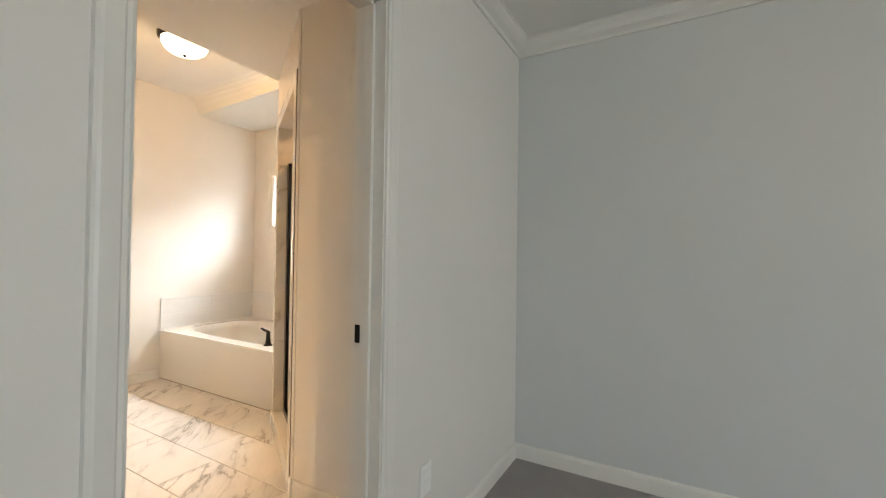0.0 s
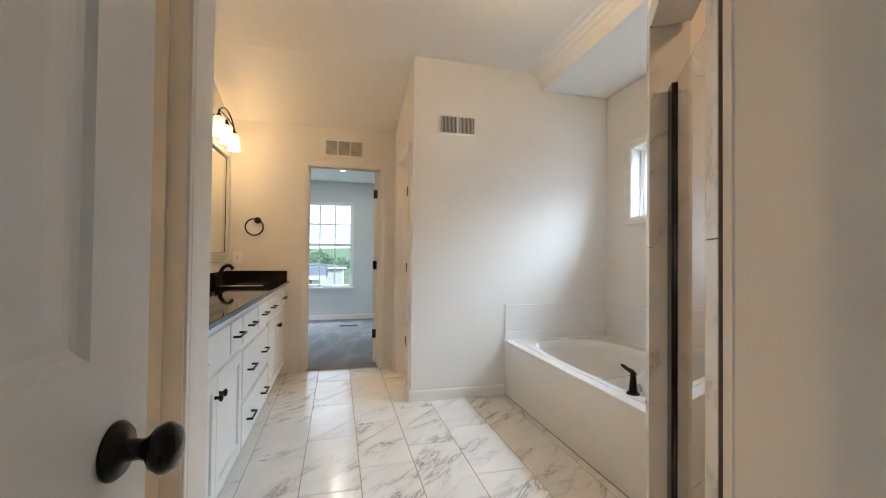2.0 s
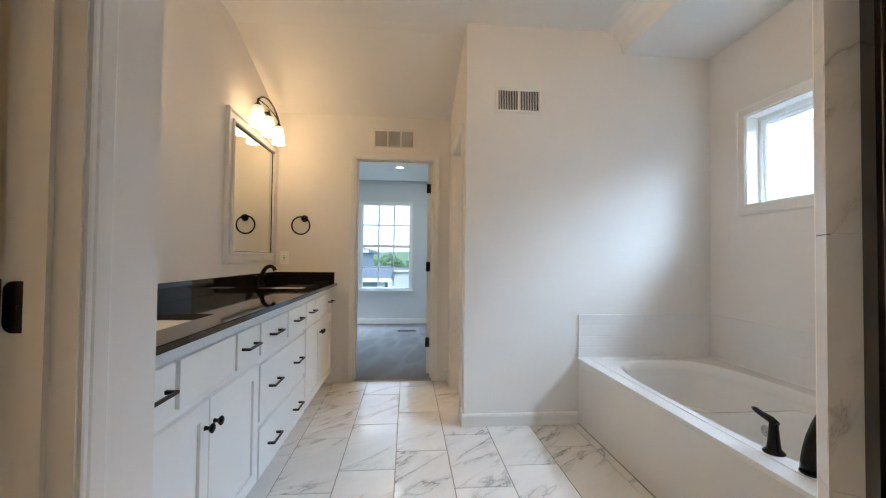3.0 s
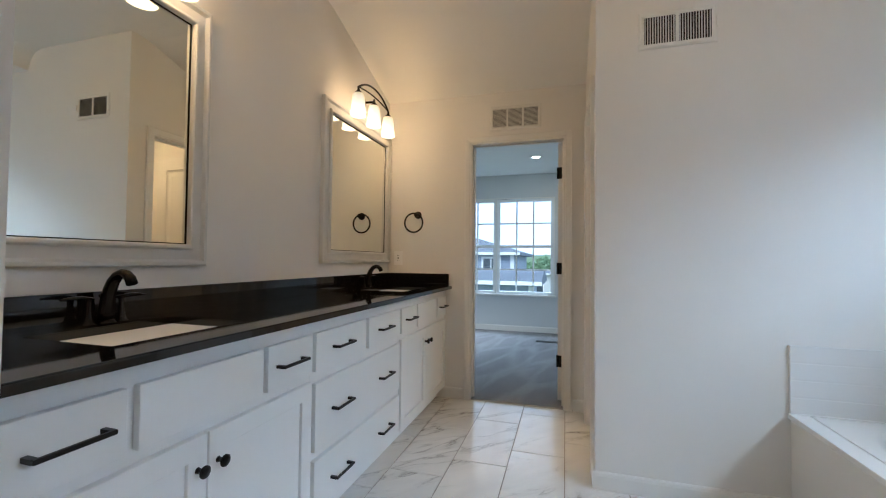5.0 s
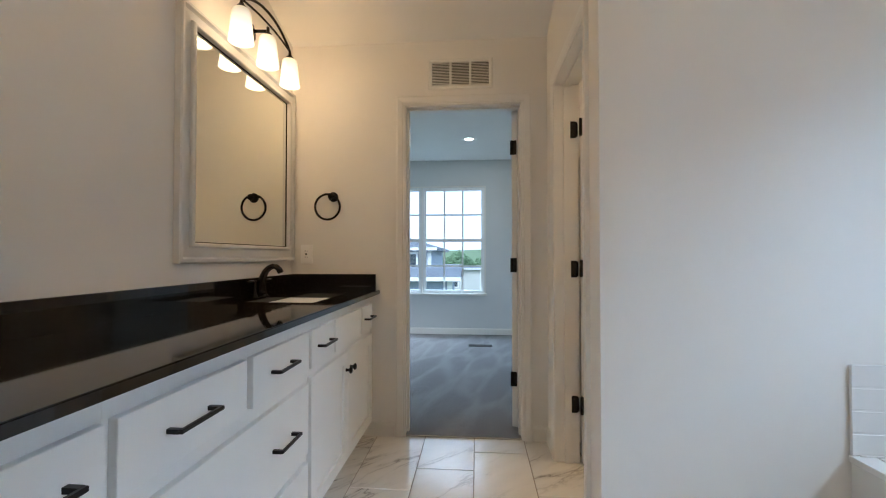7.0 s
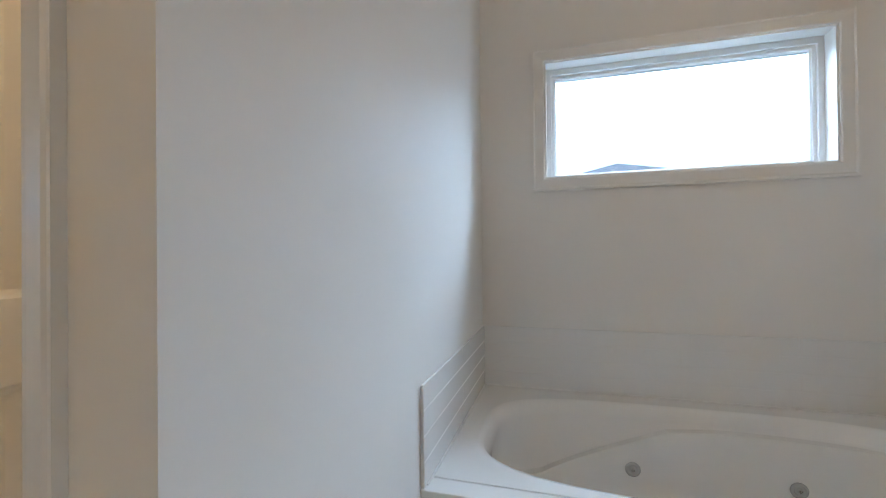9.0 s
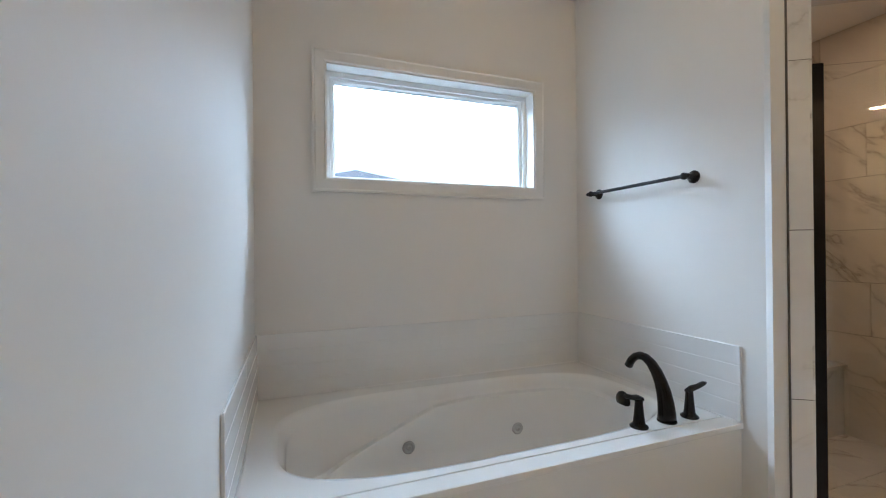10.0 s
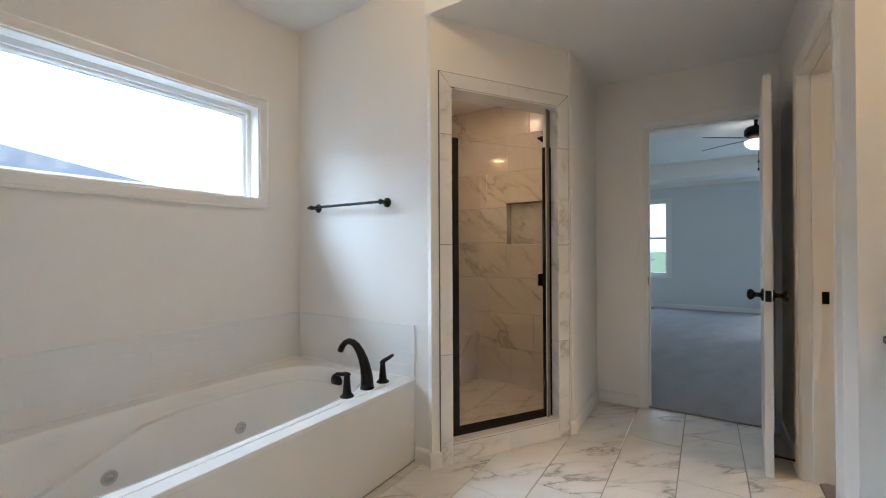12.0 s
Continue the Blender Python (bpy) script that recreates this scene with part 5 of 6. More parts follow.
def wall_vent(name, place, across, out, w, h, cols, label, slat_n, vertical, back):
    """A louvred register: plate with openings, slats behind."""
    o, al, ou = Vector(place), Vector(across), Vector(out)
    v = thing(name, place, label, "vent")

    def bx(a0, a1, z0, z1, d0, d1):
        bm = bmesh.new()
        vs = [bm.verts.new(o + al * a + ou * d + Vector((0, 0, z))) for z in (z0, z1) for d in (d0, d1) for a in (a0, a1)]
        for f in ((0, 2, 3, 1), (4, 5, 7, 6), (0, 1, 5, 4), (2, 6, 7, 3), (0, 4, 6, 2), (1, 3, 7, 5)):
            bm.faces.new([vs[i] for i in f])
        return bm
    b = 0.024
    part("backing", bx(-w / 2 + 0.01, w / 2 - 0.01, -h / 2 + 0.01, h / 2 - 0.01, 0.0005, 0.002), back, v, "duct behind the slats")
    gap = 0.014
    cw = (w - 2 * b - (cols - 1) * gap) / cols
    part("frame", frame_trim(tuple(o), across, out, -w / 2 + b, w / 2 - b, -h / 2 + b, h / 2 - b, [(0, 0.0005), (0, 0.006), (0.012, 0.009), (b - 0.002, 0.006), (b, 0.0005)]), vent_metal, v)
    for c in range(cols):
        a0 = -w / 2 + b + c * (cw + gap)
        if c:
            part("mullion", bx(a0 - gap, a0, -h / 2 + b, h / 2 - b, 0.0025, 0.0075), vent_metal, v)
        for k in range(slat_n):
            bm = bmesh.new()
            if vertical:
                st = cw / slat_n
                a = a0 + st * (k + 0.5)
                pts = [(a - st * 0.32, 0.0065), (a + st * 0.12, 0.0025), (a + st * 0.17, 0.0030), (a - st * 0.27, 0.007)]
                q = [[bm.verts.new(o + al * x + ou * d + Vector((0, 0, z))) for x, d in pts] for z in (-h / 2 + b, h / 2 - b)]
            else:
                st = (h - 2 * b) / slat_n
                zc = -h / 2 + b + st * (k + 0.5)
                pts = [(zc - st * 0.36, 0.0065), (zc + st * 0.20, 0.0025), (zc + st * 0.26, 0.0030), (zc - st * 0.30, 0.007)]
                q = [[bm.verts.new(o + al * x + ou * d + Vector((0, 0, z))) for z, d in pts] for x in (a0, a0 + cw)]
            for i in range(4):
                bm.faces.new((q[0][i], q[0][(i + 1) % 4], q[1][(i + 1) % 4], q[1][i]))
            bm.faces.new(q[0][::-1])
            bm.faces.new(q[1])
            part("slat", bm, vent_metal, v)
    return v


v = wall_vent("wall_vent", (1.912, 4.165, 2.213), (1, 0, 0), (0, -1, 0), 0.335, 0.180, 2, "white two section louvred supply vent high on the wall", 12, True, duct)
part("damper_lever", rounded(2.073, 4.150, 2.195, 2.078, 4.159, 2.235, 0.001, 1), vent_metal, v)
wall_vent("return_vent", (1.028, NY, 2.218), (1, 0, 0), (0, -1, 0), 0.395, 0.190, 3, "white three section return air grille above the doorway", 15, False, duct_pale)


def plate(name, place, across, out, w, h, label, kind_of):
    o, al, ou = Vector(place), Vector(across), Vector(out)
    t = thing(name, place, label, kind_of)

    def bx(a0, a1, z0, z1, d0, d1, r=0.0015):
        bm = bmesh.new()
        vs = [bm.verts.new(o + al * a + ou * d + Vector((0, 0, z))) for z in (z0, z1) for d in (d0, d1) for a in (a0, a1)]
        for f in ((0, 2, 3, 1), (4, 5, 7, 6), (0, 1, 5, 4), (2, 6, 7, 3), (0, 4, 6, 2), (1, 3, 7, 5)):
            bm.faces.new([vs[i] for i in f])
        bmesh.ops.bevel(bm, geom=bm.edges[:], offset=r, segments=2, affect="EDGES")
        return bm
    part("cover_plate", bx(-w / 2, w / 2, -h / 2, h / 2, 0.0004, 0.008, 0.002), plate_white if "switch" in name else plastic, t)
    return t, bx


t, bx = plate("outlet", (0.064, NY, 1.112), (1, 0, 0), (0, -1, 0), 0.075, 0.118, "white wall outlet beside the vanity", "outlet")
part("socket_face", bx(-0.017, 0.017, -0.034, 0.034, 0.0075, 0.0105), plastic, t)
for zz in (-0.02, 0.02):
    for aa in (-0.006, 0.006):
        part("slot", bx(aa - 0.0012, aa + 0.0012, zz - 0.004, zz + 0.004, 0.0100, 0.0110, 0.0003), duct, t)
part("test_button", bx(-0.006, 0.006, -0.005, 0.005, 0.0100, 0.0118, 0.0008), black, t)
t, bx = plate("light_switch", (1.555, SB, 1.16), (1, 0, 0), (0, 1, 0), 0.165, 0.118, "white three toggle light switch beside the bedroom door", "switch")
for aa in (-0.046, 0, 0.046):
    part("toggle", bx(aa - 0.005, aa + 0.005, -0.011, 0.012, 0.0075, 0.017, 0.001), plate_white, t)
t, bx = plate("outlet", (1.62, SR, 0.345), (1, 0, 0), (0, -1, 0), 0.075, 0.118, "white wall outlet low on the bedroom wall", "outlet")
for zz in (-0.02, 0.02):
    part("socket_face", bx(-0.016, 0.016, zz - 0.014, zz + 0.014, 0.0075, 0.0105, 0.001), plastic, t)

dl = thing("ceiling_light", (1.905, 3.02, FLAT), "flush ceiling light with bronze ring and frosted glass dome, lit", "ceiling lamp")
part("pan", lathe(bmesh.new(), (1.905, 3.02, FLAT), [(0, 0), (0.165, 0), (0.172, 0.012), (0.168, 0.035), (0.155, 0.045), (0, 0.045)], 48, "-Z"), bronze, dl, "oil rubbed bronze ring")
ob = part("dome", lathe(bmesh.new(), (1.905, 3.02, FLAT - 0.045), [(0.148, 0), (0.146, 0.02), (0.132, 0.048), (0.105, 0.070), (0.065, 0.084), (0.02, 0.089), (0, 0.089)], 48, "-Z"), dome_glow, dl, "frosted white glass dome, lit")
ob.visible_shadow = False
part("finial", lathe(bmesh.new(), (1.905, 3.02, FLAT - 0.134), [(0.004, -0.004), (0.012, 0.0), (0.012, 0.006), (0.006, 0.016), (0, 0.018)], 16, "-Z"), bronze, dl)


def can_light(x, y, z):
    c = thing("recessed_light", (x, y, z), "round white recessed ceiling light, lit", "ceiling lamp")
    part("trim_ring", lathe(bmesh.new(), (x, y, z), [(0.050, 0), (0.085, 0), (0.083, 0.004), (0.066, 0.006), (0.050, 0.001)], 32, "-Z"), plastic, c)
    ob = part("lens", lathe(bmesh.new(), (x, y, z), [(0, 0.0005), (0.050, 0.0005), (0.048, 0.003), (0, 0.004)], 32, "-Z"), can_glow, c, "lit white lens")
    ob.visible_shadow = False


can_light(1.04, 7.41, 2.44)
can_light(2.35, 1.60, 2.38)
# Fixture out of view, added to go with the toilet room's fill lamp.
can_light(2.45, 4.73, 2.41)
can_light(-1.32, 1.94, 2.41)

reg = thing("floor_register", (1.17, 7.73, 0.012), "dark slotted floor register in the grey carpet", "floor vent")
part("frame", rounded(1.03, 7.675, 0.012, 1.31, 7.785, 0.017, 0.0015, 1), bronze, reg)
for k in range(9):
    part("slot", box(bmesh.new(), 1.052 + 0.027 * k, 7.69, 0.0168, 1.066 + 0.027 * k, 7.77, 0.0175), duct, reg)
reg = thing("floor_register", (1.98, -4.75, 0.012), "dark slotted floor register below the bedroom window", "floor vent")
part("frame", rounded(1.84, -4.80, 0.012, 2.12, -4.70, 0.017, 0.0015, 1), bronze, reg)
ds = thing("door_stop", (0.599, 1.40, 0.05), "black rigid door stop on the baseboard", "door stop")
part("rod", rod(bmesh.new(), [(0.598, 1.40, 0.05), (0.606, 1.40, 0.05), (0.665, 1.40, 0.052)], [0.011, 0.005, 0.005], 12), black, ds)
part("tip", rod(bmesh.new(), [(0.665, 1.40, 0.052), (0.682, 1.40, 0.052)], [0.009, 0.008], 12), black, ds)

# ceiling fan in the bedroom
fan = thing("ceiling_fan", (0.48, -1.8, 2.72), "bronze ceiling fan at rest with a lit glass bowl", "ceiling fan")
part("motor", lathe(bmesh.new(), (0.48, -1.8, 2.72), [(0, 0), (0.075, 0), (0.07, 0.03), (0.02, 0.05), (0.018, 0.12), (0.09, 0.14), (0.115, 0.17), (0.115, 0.23), (0.08, 0.26), (0.05, 0.28), (0, 0.28)], 32, "-Z"), bronze, fan)
ob = part("bowl", lathe(bmesh.new(), (0.48, -1.8, 2.44), [(0.045, 0), (0.108, 0.018), (0.116, 0.03), (0.10, 0.075), (0.055, 0.115), (0, 0.128)], 32, "-Z"), fan_glow, fan, "frosted glass bowl, lit")
ob.visible_shadow = False
for k in range(5):
    m = pose(0.48, -1.8, 2.449, 0, 0, 36 + 72 * k) @ pose(0, 0, 0, -13, 0, 0)
    bm = rounded(0.20, -0.058, -0.003, 0.62, 0.058, 0.003, 0.0025, 1)
    box(bm, 0.09, -0.02, -0.005, 0.26, 0.02, 0.002)
    bm.transform(m)
    part("blade", bm, bronze, fan)
chain = part("pull_chain", rod(bmesh.new(), [(0.46, -1.76, 2.33), (0.46, -1.76, 2.20), (0.46, -1.76, 2.07)], 0.003, 6), bronze, fan, "thin pull chain with dark fobs")
for z in (2.17, 2.08):
    part("fob", lathe(bmesh.new(), (0.46, -1.76, z), [(0, -0.018), (0.009, -0.014), (0.011, 0), (0.008, 0.014), (0, 0.018)], 12), bronze, chain)

# ---------------------------------------------------------------- outside
GZ = -3.4
grass = plain("grass", (0.13, 0.19, 0.08), 0.95, vary=0.45, scale=0.25, grain=6, bump=0.4, dist=0.05)
hill_mat = plain("distant_grass", (0.18, 0.26, 0.20), 1.0, vary=0.35, scale=0.03, grain=0.4, bump=0.0)
asphalt = plain("asphalt", (0.10, 0.10, 0.10), 0.9, vary=0.2, scale=0.4, grain=20, bump=0.2)
concrete = plain("concrete", (0.42, 0.41, 0.39), 0.85, vary=0.1, scale=0.6, grain=12)
siding_a = plain("grey_siding", (0.26, 0.30, 0.37), 0.7, vary=0.08, scale=0.5, grain=10)
siding_b = plain("pale_siding", (0.50, 0.50, 0.48), 0.7, vary=0.08, scale=0.5, grain=10)
shingle = plain("grey_shingle", (0.15, 0.165, 0.195), 0.9, vary=0.25, scale=0.7, grain=14, bump=0.3, dist=0.02)


def shingle_row_mat():
    """Asphalt shingles in level courses."""
    mat = plain("shingle_courses", (0.24, 0.265, 0.31), 0.9, vary=0.2, scale=0.9, grain=14, bump=0.3, dist=0.02)
    nt, p = nodes_of(mat)
    wave = nt.nodes.new("ShaderNodeTexWave")
    wave.wave_type, wave.bands_direction, wave.wave_profile = "BANDS", "Z", "SAW"
    wave.inputs["Scale"].default_value, wave.inputs["Distortion"].default_value = 6.5, 0.25
    nt.links.new(coords(nt, (1, 1, 1)), wave.inputs["Vector"])
    old = p.inputs["Base Color"].links[0].from_socket
    mix = nt.nodes.new("ShaderNodeMix")
    mix.data_type, mix.blend_type = "RGBA", "MULTIPLY"
    mix.inputs[0].default_value = 0.45
    nt.links.new(old, mix.inputs[6])
    nt.links.new(wave.outputs["Color"], mix.inputs[7])
    nt.links.new(mix.outputs[2], p.inputs["Base Color"])
    return mat


shingle_rows = shingle_row_mat()
out_white = plain("outside_white_trim", (0.78, 0.78, 0.77), 0.5, vary=0.04)
dark_pane = plain("dark_window_pane", (0.05, 0.06, 0.07), 0.08, vary=0.1, bump=0.0)
leafy = plain("tree_leaves", (0.19, 0.29, 0.16), 0.8, vary=0.4, scale=1.2, grain=9, bump=0.3)
bark = plain("bark", (0.12, 0.09, 0.07), 0.9, vary=0.3)
car_white = plain("car_paint_white", (0.75, 0.75, 0.75), 0.2, vary=0.02)
car_grey = plain("car_paint_grey", (0.22, 0.24, 0.27), 0.2, vary=0.03)
rubber = plain("tyre_rubber", (0.02, 0.02, 0.02), 0.8, vary=0.2)

bm = bmesh.new()
steps = [-900, -400, -200, -100, -50, -20, 0, 20, 50, 100, 200, 400, 900]
grid = []
for y in steps:
    row = []
    for x in steps:
        z = GZ
        d = max(0.0, y - 70)
        z += min(26.0, 0.022 * d) + 3.0 * math.sin(x * 0.011) * min(1, d / 200)
        row.append(bm.verts.new((x, y, z)))
    grid.append(row)
for a, b in zip(grid, grid[1:]):
    for i in range(len(a) - 1):
        bm.faces.new((a[i], a[i + 1], b[i + 1], b[i])).smooth = True
solid("ground", bm, grass, "green grass reaching to low hills", "ground")
boxes("road", [(-60, 33, GZ - 0.2, 60, 41, GZ + 0.03)], asphalt, "grey asphalt street below the house", "road")
boxes("pavement", [(0.9, 22, GZ - 0.2, 20, 32.5, GZ + 0.05)], concrete, "pale concrete parking area", "pavement")


def house(name, x, y, w, d, h, rise, wall_mat, label, turn=0, panes=(), roof_mat=None, gable=False):
    """A house with gabled or hipped roof; w along its own x; windows on the side facing its own -y."""
    hs = thing(name, (x, y, GZ), label, "house", turn=turn)
    M = PLACE[hs]

    def put(nm, bm, mat, parent=hs):
        bm.transform(M)
        return part(nm, bm, mat, parent)
    put("wall", box(bmesh.new(), -w / 2, -d / 2, 0, w / 2, d / 2, h), wall_mat)
    bm = bmesh.new()
    e = 0.45
    k = -e if gable else d / 2 * 0.85
    lo = [bm.verts.new(p) for p in ((-w / 2 - e, -d / 2 - e, h), (w / 2 + e, -d / 2 - e, h), (w / 2 + e, d / 2 + e, h), (-w / 2 - e, d / 2 + e, h))]
    up = [bm.verts.new(p) for p in ((-w / 2 - e, -d / 2 - e, h + 0.18), (w / 2 + e, -d / 2 - e, h + 0.18), (w / 2 + e, d / 2 + e, h + 0.18), (-w / 2 - e, d / 2 + e, h + 0.18))]
    rg = [bm.verts.new((-w / 2 + k, 0, h + 0.18 + rise)), bm.verts.new((w / 2 - k, 0, h + 0.18 + rise))]
    bm.faces.new(lo[::-1])
    for i in range(4):
        bm.faces.new((lo[i], lo[(i + 1) % 4], up[(i + 1) % 4], up[i]))
    bm.faces.new((up[0], up[1], rg[1], rg[0]))
    bm.faces.new((up[2], up[3], rg[0], rg[1]))
    bm.faces.new((up[1], up[2], rg[1]))
    bm.faces.new((up[3], up[0], rg[0]))
    put("roof", bm, roof_mat or shingle)
    put("fascia", box(bmesh.new(), -w / 2 - e - 0.02, -d / 2 - e - 0.03, h + 0.01, w / 2 + e + 0.02, -d / 2 - e - 0.002, h + 0.17), out_white)
    for px in (-w / 2, w / 2):
        put("corner_board", box(bmesh.new(), px - 0.1, -d / 2 - 0.03, 0, px + 0.1, -d / 2 + 0.1, h), out_white)
    for px, pz, pw, ph in panes:
        wn_ = put("window", box(bmesh.new(), px - pw / 2 - 0.12, -d / 2 - 0.05, pz - 0.12, px + pw / 2 + 0.12, -d / 2 - 0.002, pz + ph + 0.12), out_white)
        put("pane", box(bmesh.new(), px - pw / 2, -d / 2 - 0.07, pz, px + pw / 2, -d / 2 - 0.04, pz + ph), dark_pane, wn_)
        put("muntin", box(bmesh.new(), px - 0.03, -d / 2 - 0.09, pz, px + 0.03, -d / 2 - 0.06, pz + ph), out_white, wn_)
    return hs


house("house", -6.3, 30.0, 9.6, 9.0, 4.80, 1.3, siding_a, "grey sided two storey house with white trim", panes=((3.6, 3.5, 0.9, 1.1), (1.2, 3.5, 1.2, 1.1), (-2.4, 3.5, 1.2, 1.1)))
house("house", -4.2, 21.0, 8.5, 3.6, 3.50, 0.42, siding_a, "grey sided house wing with low shingled roof and white trim", panes=((2.9, 1.2, 1.2, 1.2),), gable=True)
house("house", -2.4, 55.0, 8.0, 8.0, 2.9, 0.4, siding_b, "pale long low building with white roof edge", panes=((-2.5, 0.9, 1.6, 1.2), (0.5, 0.9, 1.6, 1.2)))
house("house", -16.0, 75.0, 12.0, 10.0, 5.0, 2.2, siding_b, "pale sided house far behind the street", panes=((-2, 2.6, 1.4, 1.4), (2, 2.6, 1.4, 1.4)))
house("house", 22.0, 70.0, 11.0, 10.0, 3.2, 2.0, siding_a, "grey sided house beyond the parking area", panes=((-2, 1.0, 1.4, 1.4), (2, 1.0, 1.4, 1.4)))
house("house", 14.48, 1.08, 14.0, 8.0, 4.74, 1.55, siding_a, "grey sided neighbour house with shingled hip roof", turn=-24.3, panes=((-2, 3.6, 1.2, 1.4), (2, 3.6, 1.2, 1.4)), roof_mat=shingle_rows)
house("house", 14.0, -62.0, 12.0, 9.0, 3.0, 2.0, siding_b, "pale sided house across the field", turn=180, panes=((-2, 1.0, 1.4, 1.4), (2, 1.0, 1.4, 1.4)))


def car(x, y, turn, paint_mat, label):
    c = thing("parked_car", (x, y, GZ + 0.05), label, "car", "parked cars", turn=turn)
    M = PLACE[c]

    def put(nm, bm, mat, parent=c):
        bm.transform(M)
        return part(nm, bm, mat, parent)
    bm = bmesh.new()
    prof = [(-2.2, 0.35), (-2.25, 0.75), (-1.6, 0.92), (-0.9, 0.98), (-0.3, 1.42), (1.0, 1.45), (1.75, 1.02), (2.15, 0.95), (2.2, 0.4)]
    a = [bm.verts.new((px, -0.88 if pz < 1.1 else -0.68, pz)) for px, pz in prof]
    b = [bm.verts.new((px, 0.88 if pz < 1.1 else 0.68, pz)) for px, pz in prof]
    bm.faces.new(a[::-1])
    bm.faces.new(b)
    for i in range(len(prof)):
        j = (i + 1) % len(prof)
        bm.faces.new((a[i], a[j], b[j], b[i]))
    bmesh.ops.bevel(bm, geom=bm.edges[:], offset=0.06, segments=2, affect="EDGES")
    put("body", bm, paint_mat)
    put("windows", box(bmesh.new(), -0.45, -0.82, 1.05, 1.25, 0.82, 1.36), dark_pane)
    for wx in (-1.35, 1.35):
        for wy in (-0.86, 0.86):
            w = put("wheel", lathe(bmesh.new(), (wx, wy - 0.1, 0.32), [(0, 0), (0.31, 0), (0.32, 0.03), (0.32, 0.17), (0.31, 0.2), (0, 0.2)], 20, "Y"), rubber)
            put("rim", lathe(bmesh.new(), (wx, wy - 0.11, 0.32), [(0, 0), (0.19, 0), (0.19, 0.22), (0, 0.22)], 16, "Y"), chrome, w)


car(2.3, 29.5, 95, car_white, "white parked car on pale concrete")
car(4.9, 29.0, 92, car_grey, "dark grey parked car on pale concrete")
car(7.6, 29.3, 88, car_white, "white parked car on pale concrete")
for k in range(5):
    car(6.0 + 5.4 * k, -46.0 - (k % 2), 3 * k, (car_white, car_grey)[k % 2], ("white parked car beyond the grass", "grey parked car beyond the grass")[k % 2])


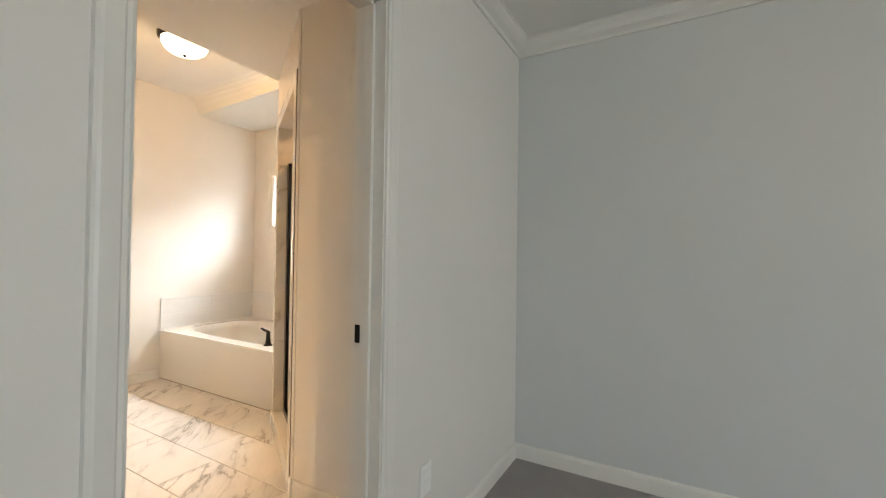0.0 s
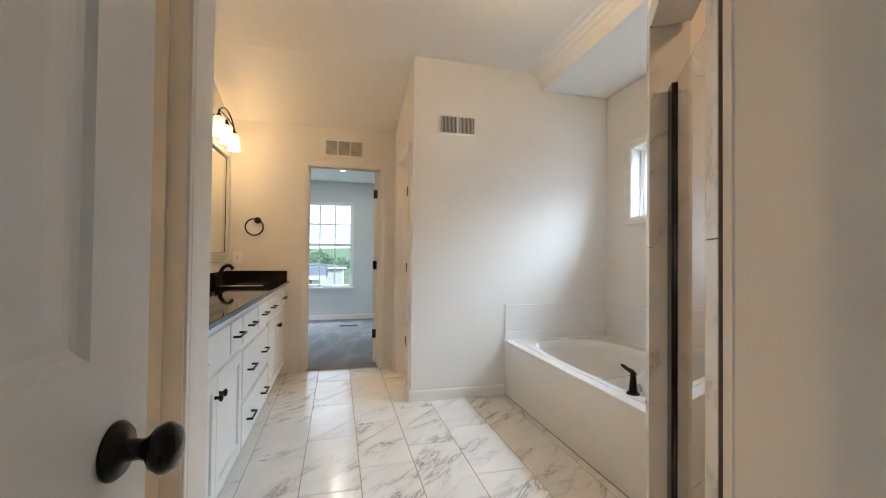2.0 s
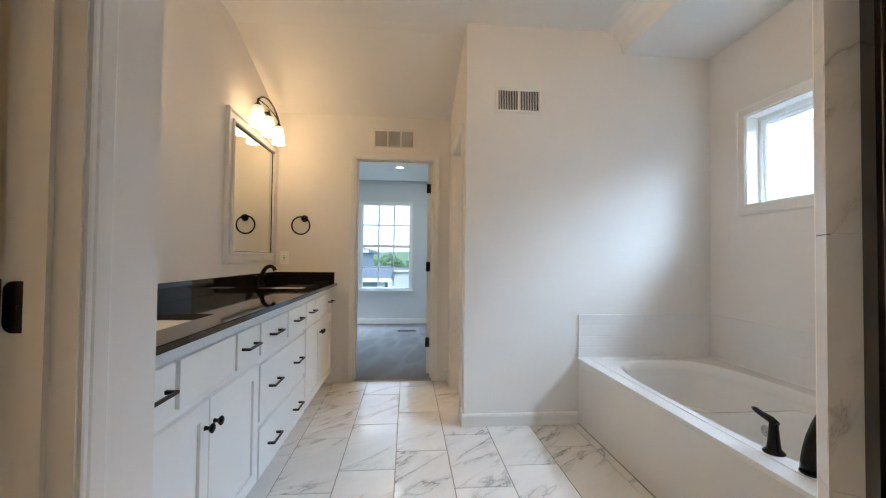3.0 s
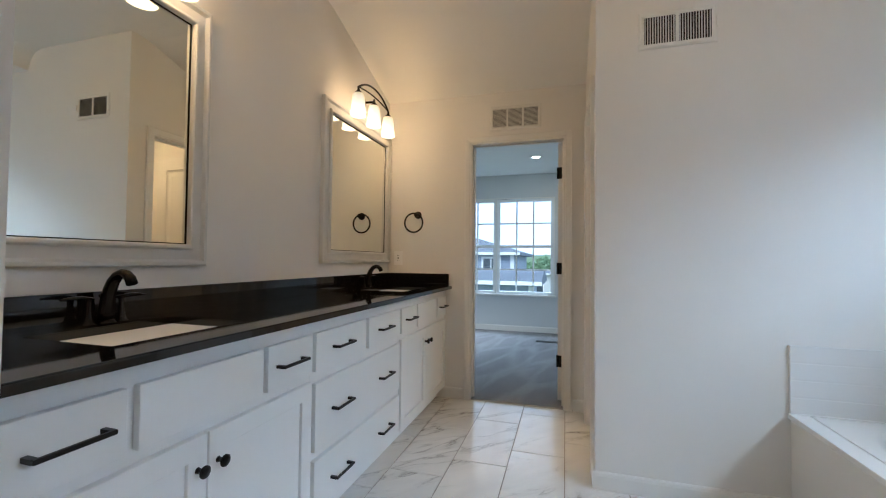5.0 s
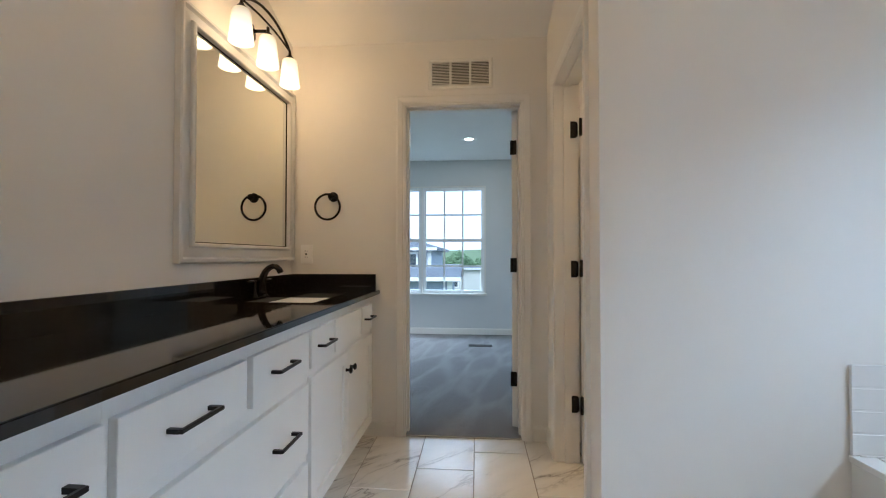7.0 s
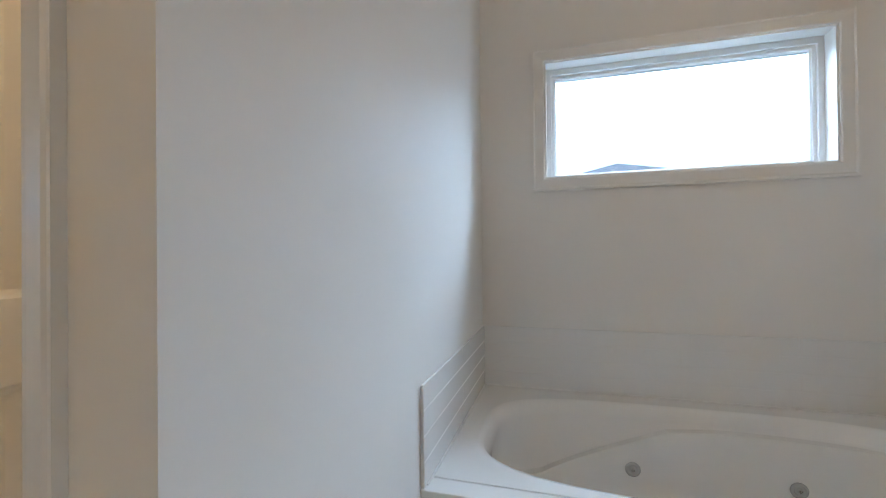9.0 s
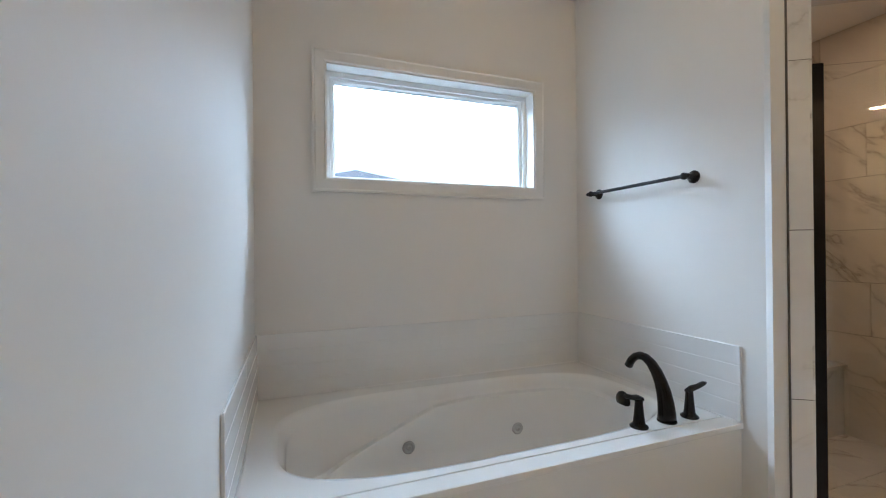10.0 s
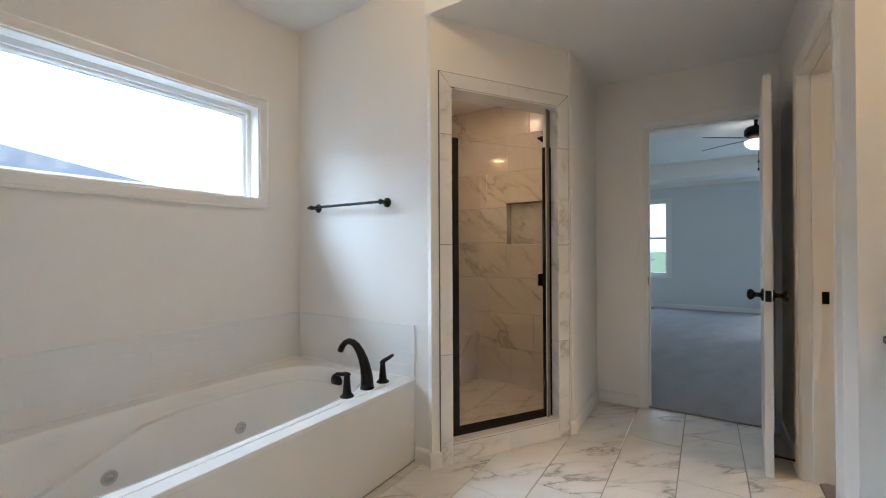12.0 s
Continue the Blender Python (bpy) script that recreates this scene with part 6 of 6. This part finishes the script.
def tree(x, y, h, seed):
    rnd = random.Random(seed)
    zb = GZ + max(0.0, min(26.0, 0.022 * max(0, y - 70)))
    t = thing("tree", (x, y, zb - 0.1), "broad green leafy tree in summer leaf", "tree")
    bm = rod(bmesh.new(), [(x, y, zb - 0.1), (x + 0.1, y, zb + h * 0.3), (x, y + 0.1, zb + h * 0.6)], [h * 0.035, h * 0.026, h * 0.012], 8)
    for k in range(6):
        a = rnd.uniform(0, 6.28)
        rod(bm, [(x, y, zb + h * rnd.uniform(0.25, 0.45)), (x + math.cos(a) * h * 0.22, y + math.sin(a) * h * 0.22, zb + h * rnd.uniform(0.55, 0.75))], [h * 0.014, h * 0.004], 6)
    part("trunk", bm, bark, t)
    bm = bmesh.new()
    for k in range(520):
        a, u, r = rnd.uniform(0, 6.28), rnd.uniform(-1, 1), rnd.uniform(0.45, 1.0) ** 0.5
        lump = 1 + 0.25 * math.sin(3 * a + seed) * math.cos(2.3 * u + seed)
        cxx = x + math.cos(a) * math.sqrt(1 - u * u) * r * h * 0.36 * lump
        cyy = y + math.sin(a) * math.sqrt(1 - u * u) * r * h * 0.36 * lump
        czz = zb + h * 0.62 + u * r * h * 0.36 * lump
        s = h * rnd.uniform(0.025, 0.055)
        m = Matrix.Translation((cxx, cyy, czz)) @ Euler((rnd.uniform(0, 6), rnd.uniform(0, 6), 0)).to_matrix().to_4x4()
        vs = [bm.verts.new(m @ Vector(p)) for p in ((-s, -s * 0.6, 0), (s * 0.9, -s * 0.5, s * 0.2), (s, s * 0.7, 0), (-s * 0.7, s * 0.8, -s * 0.2))]
        bm.faces.new(vs)
    part("crown", bm, leafy, t)


for i, (x, y, h) in enumerate(((-2.4, 82.0, 5.2), (-0.6, 84.0, 3.8), (2.0, 90.0, 3.6), (4.6, 88.0, 4.2), (8.0, 92.0, 4.0), (-6.4, 95.0, 3.8), (13.0, 90.0, 4.4), (-12.0, 98.0, 4.0), (-4.2, 84.0, 3.6))):
    tree(x, y, h, i + 3)

# ---------------------------------------------------------------- floor tiles of the bathroom
floor = thing("floor", (1.2, 3.0, -0.004), "large white marble look floor tiles in a staggered pattern", "floor", kind="structure")
PX, PY, JX, JY = 0.2955, 0.602, 1.110, 3.835
G = 0.0021
full = None
for k in range(-6, 8):
    x0, x1 = JX + PX * k, JX + PX * (k + 1)
    off = JY + 0.2005 * k
    j = math.floor((SB - off) / PY)
    while off + j * PY < NY:
        y0, y1 = off + j * PY, off + (j + 1) * PY
        j += 1
        xmin = WX if y1 > 2.43 else 0.523
        a0, a1 = max(x0 + G, xmin), min(x1 - G, EX)
        b0, b1 = max(y0 + G, SB - 0.10), min(y1 - G, NY - 0.001)
        if a1 - a0 < 0.01 or b1 - b0 < 0.01 or (a0 > 2.345 and b1 < 4.26) or a0 > 2.30 and b0 < 2.3:
            continue
        if full is not None and abs(a1 - a0 - PX + 2 * G) < 1e-6 and abs(b1 - b0 - PY + 2 * G) < 1e-6:
            me = full
            ob = new("tile", me)
        else:
            bm = box(bmesh.new(), -(a1 - a0) / 2, -(b1 - b0) / 2, -0.008, (a1 - a0) / 2, (b1 - b0) / 2, 0)
            bmesh.ops.bevel(bm, geom=[e for e in bm.edges if all(v.co.z > -0.001 for v in e.verts)], offset=0.0012, segments=1, affect="EDGES")
            ob = finish("tile", bm, floor_marble)
            if abs(a1 - a0 - PX + 2 * G) < 1e-6 and abs(b1 - b0 - PY + 2 * G) < 1e-6:
                full = ob.data
        ob.parent = floor
        ob.location = ((a0 + a1) / 2 - 1.2, (b0 + b1) / 2 - 3.0, 0.0045)
